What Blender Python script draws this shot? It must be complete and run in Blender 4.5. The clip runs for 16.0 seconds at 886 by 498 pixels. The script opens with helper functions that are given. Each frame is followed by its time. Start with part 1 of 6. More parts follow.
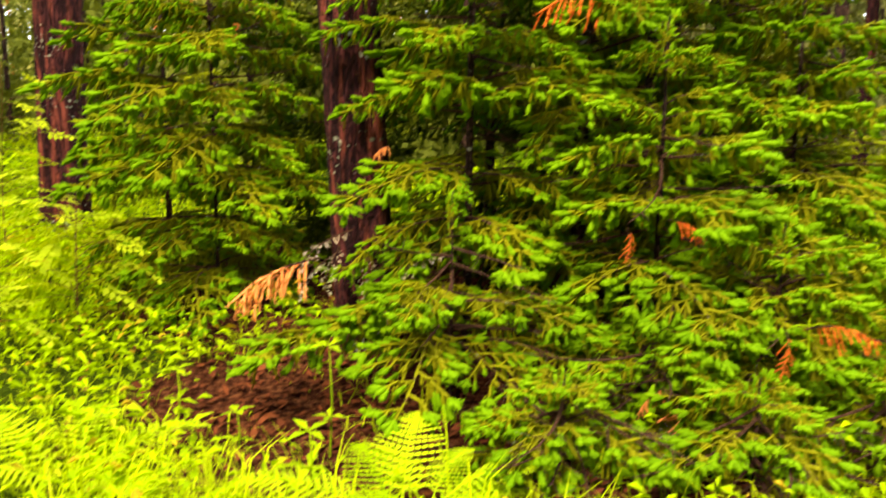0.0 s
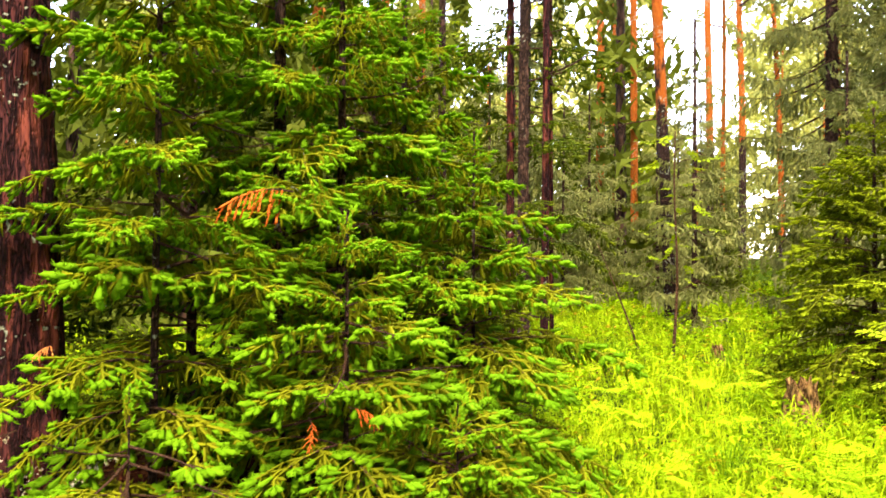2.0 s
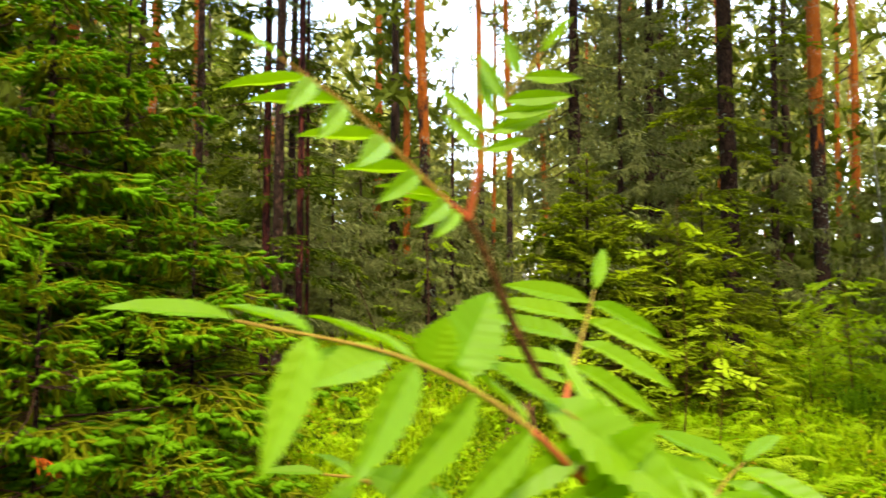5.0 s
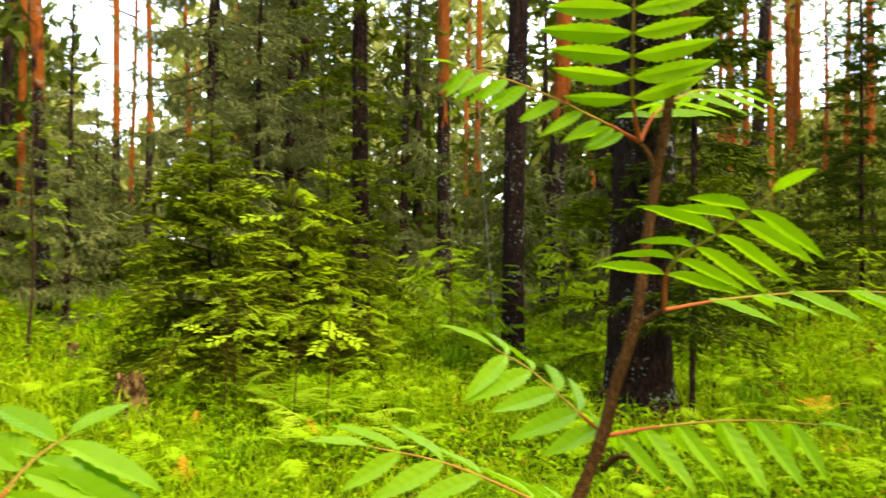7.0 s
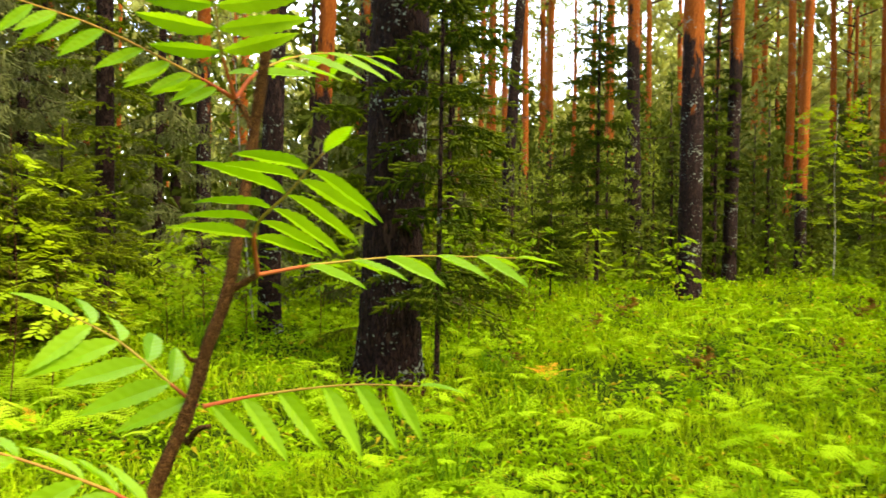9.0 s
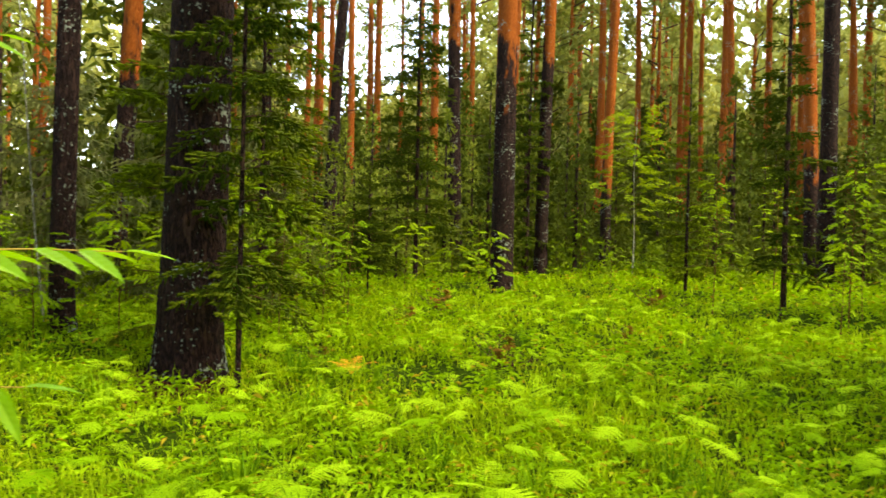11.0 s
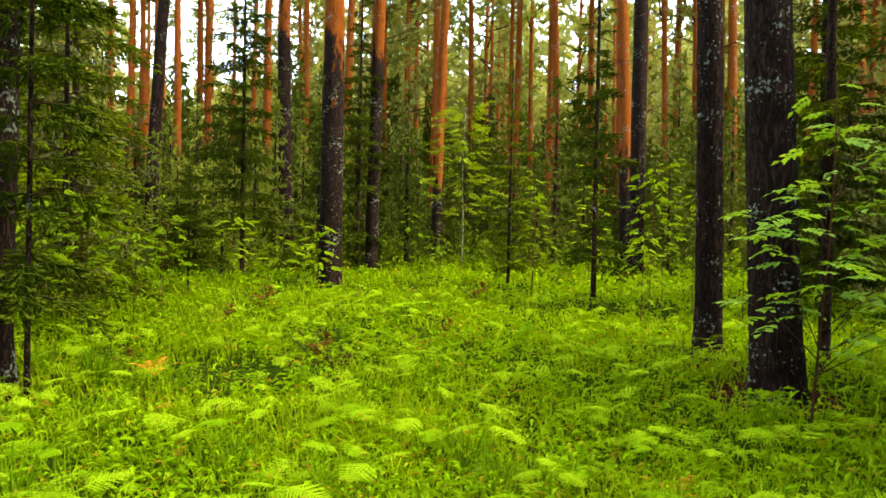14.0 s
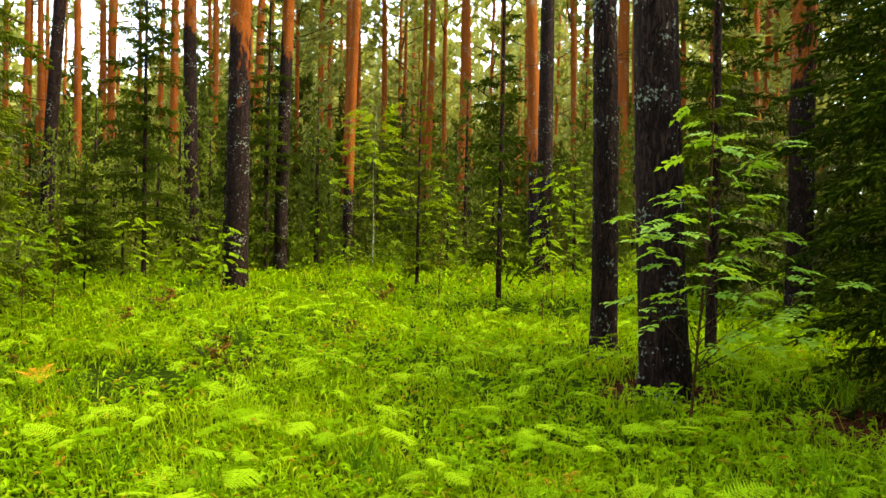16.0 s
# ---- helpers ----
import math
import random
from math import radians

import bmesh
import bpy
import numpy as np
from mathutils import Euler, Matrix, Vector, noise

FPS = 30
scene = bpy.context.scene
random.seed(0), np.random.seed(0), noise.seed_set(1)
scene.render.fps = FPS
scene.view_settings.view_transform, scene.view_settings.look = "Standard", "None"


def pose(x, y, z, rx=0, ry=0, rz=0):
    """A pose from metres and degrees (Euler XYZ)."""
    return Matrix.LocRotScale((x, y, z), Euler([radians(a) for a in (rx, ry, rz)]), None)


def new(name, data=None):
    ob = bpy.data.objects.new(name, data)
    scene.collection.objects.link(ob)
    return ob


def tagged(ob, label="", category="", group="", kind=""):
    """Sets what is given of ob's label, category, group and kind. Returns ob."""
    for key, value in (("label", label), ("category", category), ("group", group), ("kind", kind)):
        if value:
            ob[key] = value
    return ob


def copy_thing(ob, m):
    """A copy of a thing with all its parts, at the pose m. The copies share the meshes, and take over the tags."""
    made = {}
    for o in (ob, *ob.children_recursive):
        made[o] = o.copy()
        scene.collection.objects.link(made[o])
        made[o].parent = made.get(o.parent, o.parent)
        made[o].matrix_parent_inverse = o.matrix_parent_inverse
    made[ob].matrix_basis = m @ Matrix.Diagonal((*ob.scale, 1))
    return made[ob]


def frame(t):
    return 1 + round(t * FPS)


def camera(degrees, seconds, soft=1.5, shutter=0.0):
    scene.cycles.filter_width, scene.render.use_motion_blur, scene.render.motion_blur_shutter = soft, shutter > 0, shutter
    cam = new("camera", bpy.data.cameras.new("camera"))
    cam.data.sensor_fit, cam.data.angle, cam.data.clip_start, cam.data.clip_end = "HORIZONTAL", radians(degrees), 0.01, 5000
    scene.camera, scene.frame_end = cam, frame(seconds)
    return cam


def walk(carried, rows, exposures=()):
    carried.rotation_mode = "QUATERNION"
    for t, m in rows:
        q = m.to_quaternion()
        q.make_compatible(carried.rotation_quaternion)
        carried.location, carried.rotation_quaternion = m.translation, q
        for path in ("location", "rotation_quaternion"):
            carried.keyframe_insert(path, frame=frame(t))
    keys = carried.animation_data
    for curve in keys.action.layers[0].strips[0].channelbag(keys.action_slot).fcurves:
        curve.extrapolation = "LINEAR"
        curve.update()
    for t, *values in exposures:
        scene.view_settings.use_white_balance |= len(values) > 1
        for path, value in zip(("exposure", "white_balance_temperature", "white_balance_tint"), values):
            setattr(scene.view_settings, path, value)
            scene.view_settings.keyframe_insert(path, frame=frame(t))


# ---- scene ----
cam = camera(58.2, 16.0, soft=1.5, shutter=0.5)
METRES, EYE, TILT, LEAN, TURN = 2.0, 1.15, 0.0, 0.0, 0.0
ROWS = [
    (0.0, 0.0697, -0.0584, 0.0, 2.20, -9.27, -0.6),
    (0.5, 0.1029, -0.0589, 0.0569, -2.52, -6.12, -0.32),
    (1.0, 0.1289, -0.0587, 0.0814, -9.33, -2.76, -0.54),
    (1.5, 0.1551, -0.0778, 0.0832, -13.94, -0.34, -0.36),
    (2.0, 0.1721, -0.0974, 0.0869, -16.36, 1.36, -0.35),
    (2.5, 0.1821, -0.1082, 0.0941, -17.56, 2.64, -0.38),
    (3.0, 0.1897, -0.1188, 0.0948, -18.91, 3.66, -0.51),
    (5.5, 0.3398, -0.2932, 0.1218, -36.42, 2.5, -0.48),
    (6.0, 0.3654, -0.3177, 0.1266, -42.81, 1.52, -0.99),
    (6.5, 0.3969, -0.3233, 0.1236, -50.8, 1.41, -0.83),
    (7.0, 0.4125, -0.3366, 0.1161, -56.01, 1.09, -0.68),
    (7.5, 0.4289, -0.349, 0.1131, -61.55, 0.62, -0.76),
    (8.0, 0.445, -0.3723, 0.1122, -66.12, 0.23, -0.85),
    (8.5, 0.4575, -0.3879, 0.1111, -69.23, 0.01, -0.99),
    (9.0, 0.4637, -0.4055, 0.1104, -72.28, -0.23, -1.15),
    (9.5, 0.4675, -0.4282, 0.1107, -75.4, -0.36, -1.24),
    (12.0, 0.4936, -0.5629, 0.1145, -89.63, -0.4, -1.47),
    (12.5, 0.4877, -0.5849, 0.1149, -91.89, -0.44, -1.4),
    (13.0, 0.4835, -0.6005, 0.1134, -93.51, -0.51, -1.29),
    (13.5, 0.4818, -0.6107, 0.1139, -94.5, -0.59, -1.18),
    (14.0, 0.4807, -0.6301, 0.1203, -95.63, -0.58, -1.21),
    (14.5, 0.4726, -0.6572, 0.1311, -97.34, -0.63, -1.27),
    (15.0, 0.4644, -0.6727, 0.1335, -99.29, -0.61, -1.32),
    (15.5, 0.4548, -0.6923, 0.131, -100.83, -0.57, -1.22),
    (16.0, 0.4504, -0.6974, 0.1306, -101.59, -0.45, -1.19),
]
walk(cam, [(t, pose(0, 0, EYE, TILT, LEAN, TURN) @ pose(METRES * x, METRES * y, METRES * z, 90 + pitch, roll, yaw)) for t, x, y, z, yaw, pitch, roll in ROWS],
     exposures=[(0.0, 2.86, 7500, 15), (1.0, 3.41, 7050, 13), (1.5, 3.32, 6750, 14), (3.0, 3.06, 6750, 14), (5.5, 2.22, 6750, 0), (8.0, 2.49, 6750, 3), (9.5, 2.56, 6850, 4), (12.0, 2.34, 6750, 0), (16.0, 2.48, 6750, 0)])

# ---- world and sun: a bright overcast sky ----
world = bpy.data.worlds.new("overcast_sky")
scene.world = world
world.use_nodes = True
wn = world.node_tree
sky = wn.nodes.new("ShaderNodeTexSky")
sky.sky_type, sky.sun_disc = "NISHITA", False
sky.sun_elevation, sky.sun_rotation = radians(52), radians(70)
sky.air_density, sky.dust_density, sky.ozone_density = 1.0, 1.6, 1.5
pale = wn.nodes.new("ShaderNodeHueSaturation")
pale.inputs["Saturation"].default_value = 0.75
wn.links.new(sky.outputs[0], pale.inputs["Color"])
back = wn.nodes["Background"]
wn.links.new(pale.outputs[0], back.inputs[0])
back.inputs[1].default_value = 0.15
sun_data = bpy.data.lights.new("sun", "SUN")
sun_data.energy, sun_data.angle, sun_data.color = 1.8, radians(25), (1.0, 0.88, 0.66)
sun = new("sun", sun_data)
sun.matrix_world = pose(0, 0, 30, 38, 0, -110 + 90)


# ---- materials ----
def nodes_of(mat):
    return mat.node_tree.nodes, mat.node_tree.links


def ramp(n, stops):
    r = n.new("ShaderNodeValToRGB")
    e = r.color_ramp.elements
    e[0].position, e[0].color = stops[0][0], (*stops[0][1], 1)
    e[1].position, e[1].color = stops[-1][0], (*stops[-1][1], 1)
    for p, c in stops[1:-1]:
        k = e.new(p)
        k.color = (*c, 1)
    return r


def leaf_material(name, dark, light, through_light=0.3, rough=0.7, island=True, spots=None, gloss=0.015, patch=0.7, size=2.2):
    """Leaf or needle: colour differs from leaf to leaf and from plant to plant, part of the light shines through."""
    mat = bpy.data.materials.new(name)
    mat.use_nodes = True
    n, l = nodes_of(mat)
    dark, light = (dark[0] * 1.21, dark[1], dark[2]), (light[0] * 1.21, light[1], light[2])
    bsdf = n["Principled BSDF"]
    out = n["Material Output"]
    info = n.new("ShaderNodeObjectInfo")
    geo = n.new("ShaderNodeNewGeometry")
    tex = n.new("ShaderNodeTexNoise")
    tex.inputs["Scale"].default_value = size
    l.new(geo.outputs["Position"], tex.inputs["Vector"])
    add = n.new("ShaderNodeMath")
    add.operation = "MULTIPLY_ADD"
    l.new(geo.outputs["Random Per Island"] if island else info.outputs["Random"], add.inputs[0])
    add.inputs[1].default_value = 0.45
    mul = n.new("ShaderNodeMath")
    mul.operation = "MULTIPLY_ADD"
    l.new(tex.outputs[0], mul.inputs[0])
    mul.inputs[1].default_value = patch
    l.new(info.outputs["Random"], mul.inputs[2])
    half = n.new("ShaderNodeMath")
    half.operation = "MULTIPLY"
    l.new(mul.outputs[0], half.inputs[0])
    half.inputs[1].default_value = 0.42
    l.new(half.outputs[0], add.inputs[2])
    stops = [(0.1, dark), (0.95 if spots else 0.86, light)]
    if spots:
        stops.append((1.0, spots))
    r = ramp(n, stops)
    l.new(add.outputs[0], r.inputs[0])
    l.new(r.outputs[0], bsdf.inputs["Base Color"])
    bsdf.inputs["Roughness"].default_value = rough
    bsdf.inputs["Specular IOR Level"].default_value = gloss
    tr = n.new("ShaderNodeBsdfTranslucent")
    warm = n.new("ShaderNodeMixRGB")
    warm.blend_type = "MULTIPLY"
    warm.inputs[0].default_value = 1.0
    warm.inputs[2].default_value = (1.25, 1.15, 0.55, 1)
    l.new(r.outputs[0], warm.inputs[1])
    l.new(warm.outputs[0], tr.inputs[0])
    mix = n.new("ShaderNodeMixShader")
    mix.inputs[0].default_value = through_light
    l.new(bsdf.outputs[0], mix.inputs[1])
    l.new(tr.outputs[0], mix.inputs[2])
    l.new(mix.outputs[0], out.inputs[0])
    return mat


def bark_material(name, base, base2, upper=None, upper2=None, lichen=0.55, scale=14.0, stretch=0.28, flakes=None, warped=0.12):
    """Furrowed bark with pale lichen; where the mesh's 'upper' value rises it turns to the thin flaking bark above."""
    mat = bpy.data.materials.new(name)
    mat.use_nodes = True
    n, l = nodes_of(mat)
    bsdf = n["Principled BSDF"]
    tc = n.new("ShaderNodeTexCoord")
    mp = n.new("ShaderNodeMapping")
    mp.inputs["Scale"].default_value = (1, 1, stretch)
    l.new(tc.outputs["Object"], mp.inputs[0])
    vor = n.new("ShaderNodeTexVoronoi")
    vor.feature = "DISTANCE_TO_EDGE"
    vor.inputs["Scale"].default_value = scale
    warp = n.new("ShaderNodeTexNoise")
    warp.inputs["Scale"].default_value = scale * 0.9
    warp.inputs["Detail"].default_value = 4
    l.new(mp.outputs[0], warp.inputs[0])
    wmix = n.new("ShaderNodeMixRGB")
    wmix.inputs[0].default_value = warped
    l.new(mp.outputs[0], wmix.inputs[1])
    l.new(warp.outputs[1], wmix.inputs[2])
    l.new(wmix.outputs[0], vor.inputs[0])
    fine = n.new("ShaderNodeTexNoise")
    fine.inputs["Scale"].default_value = scale * 4
    fine.inputs["Detail"].default_value = 6
    l.new(mp.outputs[0], fine.inputs[0])
    plates = ramp(n, [(0.0, tuple(c * 0.35 for c in base)), (0.08, base), (0.4, base2)])
    l.new(vor.outputs[0], plates.inputs[0])
    grain = n.new("ShaderNodeMixRGB")
    grain.blend_type = "OVERLAY"
    grain.inputs[0].default_value = 0.7
    l.new(plates.outputs[0], grain.inputs[1])
    l.new(fine.outputs[0], grain.inputs[2])
    colour = grain.outputs[0]
    if flakes:
        fmap = n.new("ShaderNodeMapping")
        fmap.inputs["Scale"].default_value = (1, 1, 0.13)
        l.new(tc.outputs["Object"], fmap.inputs[0])
        fn = n.new("ShaderNodeTexNoise")
        fn.inputs["Scale"].default_value, fn.inputs["Detail"].default_value, fn.inputs["Roughness"].default_value = 17, 5, 0.6
        l.new(fmap.outputs[0], fn.inputs[0])
        fr = ramp(n, [(0.52, (0, 0, 0)), (0.62, (1, 1, 1))])
        l.new(fn.outputs[0], fr.inputs[0])
        fm = n.new("ShaderNodeMixRGB")
        l.new(fr.outputs[0], fm.inputs[0])
        l.new(colour, fm.inputs[1])
        fm.inputs[2].default_value = (*flakes, 1)
        colour = fm.outputs[0]
    if upper:
        at = n.new("ShaderNodeAttribute")
        at.attribute_name = "upper"
        big = n.new("ShaderNodeTexNoise")
        big.inputs["Scale"].default_value = 3.4
        big.inputs["Detail"].default_value = 6
        big.inputs["Roughness"].default_value = 0.62
        long = n.new("ShaderNodeMapping")
        long.inputs["Scale"].default_value = (1, 1, 0.3)
        l.new(tc.outputs["Object"], long.inputs[0])
        l.new(long.outputs[0], big.inputs[0])
        sm = n.new("ShaderNodeMath")
        sm.operation = "MULTIPLY_ADD"
        l.new(big.outputs[0], sm.inputs[0])
        sm.inputs[1].default_value = 2.2
        l.new(at.outputs["Fac"], sm.inputs[2])
        shifted = n.new("ShaderNodeMath")
        shifted.operation, shifted.inputs[1].default_value = "SUBTRACT", 1.0
        edge = ramp(n, [(0.55, (0, 0, 0)), (0.70, (1, 1, 1))])
        l.new(sm.outputs[0], shifted.inputs[0])
        l.new(shifted.outputs[0], edge.inputs[0])
        flake = ramp(n, [(0.3, upper), (0.7, upper2)])
        l.new(fine.outputs[0], flake.inputs[0])
        um = n.new("ShaderNodeMixRGB")
        l.new(edge.outputs[0], um.inputs[0])
        l.new(colour, um.inputs[1])
        l.new(flake.outputs[0], um.inputs[2])
        colour = um.outputs[0]
    if lichen:
        ln = n.new("ShaderNodeTexNoise")
        ln.inputs["Scale"].default_value = 30
        ln.inputs["Detail"].default_value = 3
        l.new(tc.outputs["Object"], ln.inputs[0])
        ls = n.new("ShaderNodeTexNoise")
        ls.inputs["Scale"].default_value = 2.4
        l.new(tc.outputs["Object"], ls.inputs[0])
        lm = n.new("ShaderNodeMath")
        lm.operation = "MULTIPLY_ADD"
        l.new(ls.outputs[0], lm.inputs[0])
        lm.inputs[1].default_value = 0.9
        l.new(ln.outputs[0], lm.inputs[2])
        sep = n.new("ShaderNodeSeparateXYZ")
        l.new(tc.outputs["Object"], sep.inputs[0])
        foot = n.new("ShaderNodeMapRange")
        foot.inputs["From Min"].default_value, foot.inputs["From Max"].default_value = 0.1, 1.7
        foot.inputs["To Min"].default_value, foot.inputs["To Max"].default_value = 0.065, 0.0
        l.new(sep.outputs[2], foot.inputs[0])
        more = n.new("ShaderNodeMath")
        l.new(lm.outputs[0], more.inputs[0])
        l.new(foot.outputs[0], more.inputs[1])
        lm = more
        thin = n.new("ShaderNodeMath")
        thin.operation, thin.inputs[1].default_value = "SUBTRACT", 0.225
        l.new(lm.outputs[0], thin.inputs[0])
        lm = thin
        lr = ramp(n, [(1.40 - lichen, (0, 0, 0)), (1.47 - lichen, (1, 1, 1))])
        l.new(lm.outputs[0], lr.inputs[0])
        mx = n.new("ShaderNodeMixRGB")
        l.new(lr.outputs[0], mx.inputs[0])
        l.new(colour, mx.inputs[1])
        mx.inputs[2].default_value = (0.33, 0.35, 0.26, 1)
        colour = mx.outputs[0]
    l.new(colour, bsdf.inputs["Base Color"])
    bsdf.inputs["Roughness"].default_value = 0.85
    bsdf.inputs["Specular IOR Level"].default_value = 0.1
    bump = n.new("ShaderNodeBump")
    bump.inputs["Strength"].default_value = 0.9
    bump.inputs["Distance"].default_value = 0.02
    hm = n.new("ShaderNodeMath")
    hm.operation = "MULTIPLY_ADD"
    hm.inputs[1].default_value = 0.35
    l.new(fine.outputs[0], hm.inputs[0])
    vr = ramp(n, [(0.0, (0, 0, 0)), (0.18, (1, 1, 1))])
    l.new(vor.outputs[0], vr.inputs[0])
    l.new(vr.outputs[0], hm.inputs[2])
    l.new(hm.outputs[0], bump.inputs["Height"])
    l.new(bump.outputs[0], bsdf.inputs["Normal"])
    return mat


def soil_material():
    mat = bpy.data.materials.new("forest_floor")
    mat.use_nodes = True
    n, l = nodes_of(mat)
    bsdf = n["Principled BSDF"]
    tc = n.new("ShaderNodeTexCoord")
    a = n.new("ShaderNodeTexNoise")
    a.inputs["Scale"].default_value, a.inputs["Detail"].default_value = 0.55, 6
    b = n.new("ShaderNodeTexNoise")
    b.inputs["Scale"].default_value, b.inputs["Detail"].default_value = 38, 6
    l.new(tc.outputs["Object"], a.inputs[0])
    l.new(tc.outputs["Object"], b.inputs[0])
    litter = ramp(n, [(0.3, (0.012, 0.005, 0.003)), (0.5, (0.04, 0.013, 0.006)), (0.7, (0.13, 0.05, 0.02))])
    moss = ramp(n, [(0.3, (0.012, 0.025, 0.003)), (0.6, (0.04, 0.065, 0.004)), (0.8, (0.11, 0.11, 0.008))])
    l.new(b.outputs[0], litter.inputs[0])
    l.new(b.outputs[0], moss.inputs[0])
    edge = ramp(n, [(0.26, (0, 0, 0)), (0.38, (1, 1, 1))])
    under = n.new("ShaderNodeAttribute")
    under.attribute_name = "litter"
    sub = n.new("ShaderNodeMath")
    sub.operation = "MULTIPLY_ADD"
    l.new(under.outputs["Fac"], sub.inputs[0])
    sub.inputs[1].default_value = -0.5
    l.new(a.outputs[0], sub.inputs[2])
    l.new(sub.outputs[0], edge.inputs[0])
    m = n.new("ShaderNodeMixRGB")
    l.new(edge.outputs[0], m.inputs[0])
    l.new(litter.outputs[0], m.inputs[1])
    l.new(moss.outputs[0], m.inputs[2])
    l.new(m.outputs[0], bsdf.inputs["Base Color"])
    bsdf.inputs["Roughness"].default_value = 0.95
    bsdf.inputs["Specular IOR Level"].default_value = 0.0
    bump = n.new("ShaderNodeBump")
    bump.inputs["Strength"].default_value, bump.inputs["Distance"].default_value = 1.0, 0.03
    l.new(b.outputs[0], bump.inputs["Height"])
    l.new(bump.outputs[0], bsdf.inputs["Normal"])
    return mat


M_SOIL = soil_material()
M_PINE = bark_material("pine_bark", (0.028, 0.014, 0.011), (0.062, 0.031, 0.023), (0.30, 0.066, 0.008), (0.52, 0.14, 0.018), lichen=0.50, scale=19, stretch=0.22, warped=0.26)
M_PINE_RED = bark_material("reddish_pine_bark", (0.024, 0.006, 0.007), (0.075, 0.019, 0.018), lichen=0.445, scale=24, stretch=0.14, flakes=(0.19, 0.045, 0.03), warped=0.22)
M_SPRUCE_BARK = bark_material("spruce_bark", (0.035, 0.018, 0.013), (0.10, 0.05, 0.034), lichen=0.46, scale=30)
M_TWIG = bark_material("twig_bark", (0.09, 0.042, 0.022), (0.18, 0.088, 0.048), lichen=0.42, scale=60)
M_ALDER = leaf_material("alder_leaves", (0.16, 0.31, 0.008), (0.35, 0.54, 0.02), 0.42)
M_BIRCH_LEAF = leaf_material("birch_leaves", (0.10, 0.20, 0.005), (0.23, 0.36, 0.012), 0.4)
M_UNDER = leaf_material("undergrowth_leaves", (0.03, 0.07, 0.005), (0.15, 0.24, 0.011), 0.25)
M_RED_TWIG = bark_material("rowan_bark", (0.15, 0.062, 0.018), (0.24, 0.11, 0.03), lichen=0.0, scale=120)
M_STALK = leaf_material("leaf_stalk", (0.36, 0.20, 0.045), (0.36, 0.30, 0.06), 0.1, island=False)
M_PETIOLE = leaf_material("red_leaf_stalk", (0.34, 0.075, 0.03), (0.42, 0.14, 0.05), 0.1, island=False)
M_BIRCH = bark_material("birch_bark", (0.34, 0.30, 0.20), (0.58, 0.52, 0.38), lichen=0.4, scale=20)
M_OLD = leaf_material("old_needles", (0.082, 0.112, 0.004), (0.185, 0.235, 0.008), 0.22)
M_FRESH = leaf_material("fresh_needles", (0.056, 0.168, 0.003), (0.128, 0.315, 0.007), 0.28)
M_TIP = leaf_material("spruce_tips", (0.08, 0.14, 0.004), (0.19, 0.285, 0.008), 0.25)
M_YOUNG = leaf_material("young_spruce_needles", (0.046, 0.078, 0.004), (0.125, 0.172, 0.008), 0.2)
# grey-green needles and tips, paled further to put haze into the colour
M_PALE = leaf_material("hazed_grey_green_needles", (0.072, 0.10, 0.026), (0.19, 0.235, 0.075), 0.28)
M_PALE_TIP = leaf_material("hazed_grey_green_tips", (0.085, 0.125, 0.028), (0.21, 0.27, 0.08), 0.28)
# spruce tips and needles again, with deep shade put into their colour
M_DIM = leaf_material("shaded_spruce_tips", (0.028, 0.05, 0.003), (0.08, 0.12, 0.005), 0.12)
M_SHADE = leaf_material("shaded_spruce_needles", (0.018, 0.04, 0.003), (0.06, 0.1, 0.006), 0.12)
M_SEDGE = leaf_material("sedge_blades", (0.04, 0.13, 0.004), (0.18, 0.36, 0.008), 0.28)
M_DEAD = leaf_material("dead_needles", (0.46, 0.095, 0.014), (0.66, 0.21, 0.035), 0.2)
M_BROWN = leaf_material("fallen_leaf", (0.025, 0.009, 0.005), (0.13, 0.045, 0.016), 0.1)
M_RUSTY = leaf_material("rusty_leaves", (0.08, 0.055, 0.008), (0.26, 0.16, 0.025), 0.2)
M_GREY = leaf_material("lichen_tufts", (0.38, 0.42, 0.27), (0.62, 0.64, 0.48), 0.2)
M_PEACH = leaf_material("bleached_needles", (0.50, 0.18, 0.045), (0.72, 0.36, 0.11), 0.25)
M_PINE_NEEDLE = leaf_material("pine_needles", (0.085, 0.14, 0.018), (0.21, 0.28, 0.04), 0.35)
# haze of the distance is mixed into this pale green
M_HAZY = leaf_material("hazed_distant_crowns", (0.13, 0.19, 0.04), (0.30, 0.36, 0.10), 0.35)
# far spruce green, lightened to carry the haze behind the clearing
M_HAZED_FAR = leaf_material("hazed_spruce_needles", (0.075, 0.13, 0.014), (0.23, 0.32, 0.04), 0.3)
M_FAR = leaf_material("far_spruce_needles", (0.027, 0.047, 0.006), (0.10, 0.145, 0.017), 0.22)
M_GRASS = leaf_material("grass_blades", (0.012, 0.05, 0.003), (0.33, 0.54, 0.010), 0.26, spots=(0.42, 0.36, 0.03), gloss=0.0, patch=0.95, size=1.3)
M_HERB = leaf_material("herb_leaves", (0.02, 0.08, 0.003), (0.28, 0.53, 0.010), 0.26, spots=(0.42, 0.30, 0.02), gloss=0.0, patch=0.9, size=1.8)
M_FERN = leaf_material("fern_fronds", (0.15, 0.33, 0.005), (0.31, 0.55, 0.014), 0.3, island=False, gloss=0.0)
M_PALE_FERN = leaf_material("pale_fern_fronds", (0.22, 0.42, 0.008), (0.40, 0.64, 0.03), 0.35, island=False, gloss=0.0)
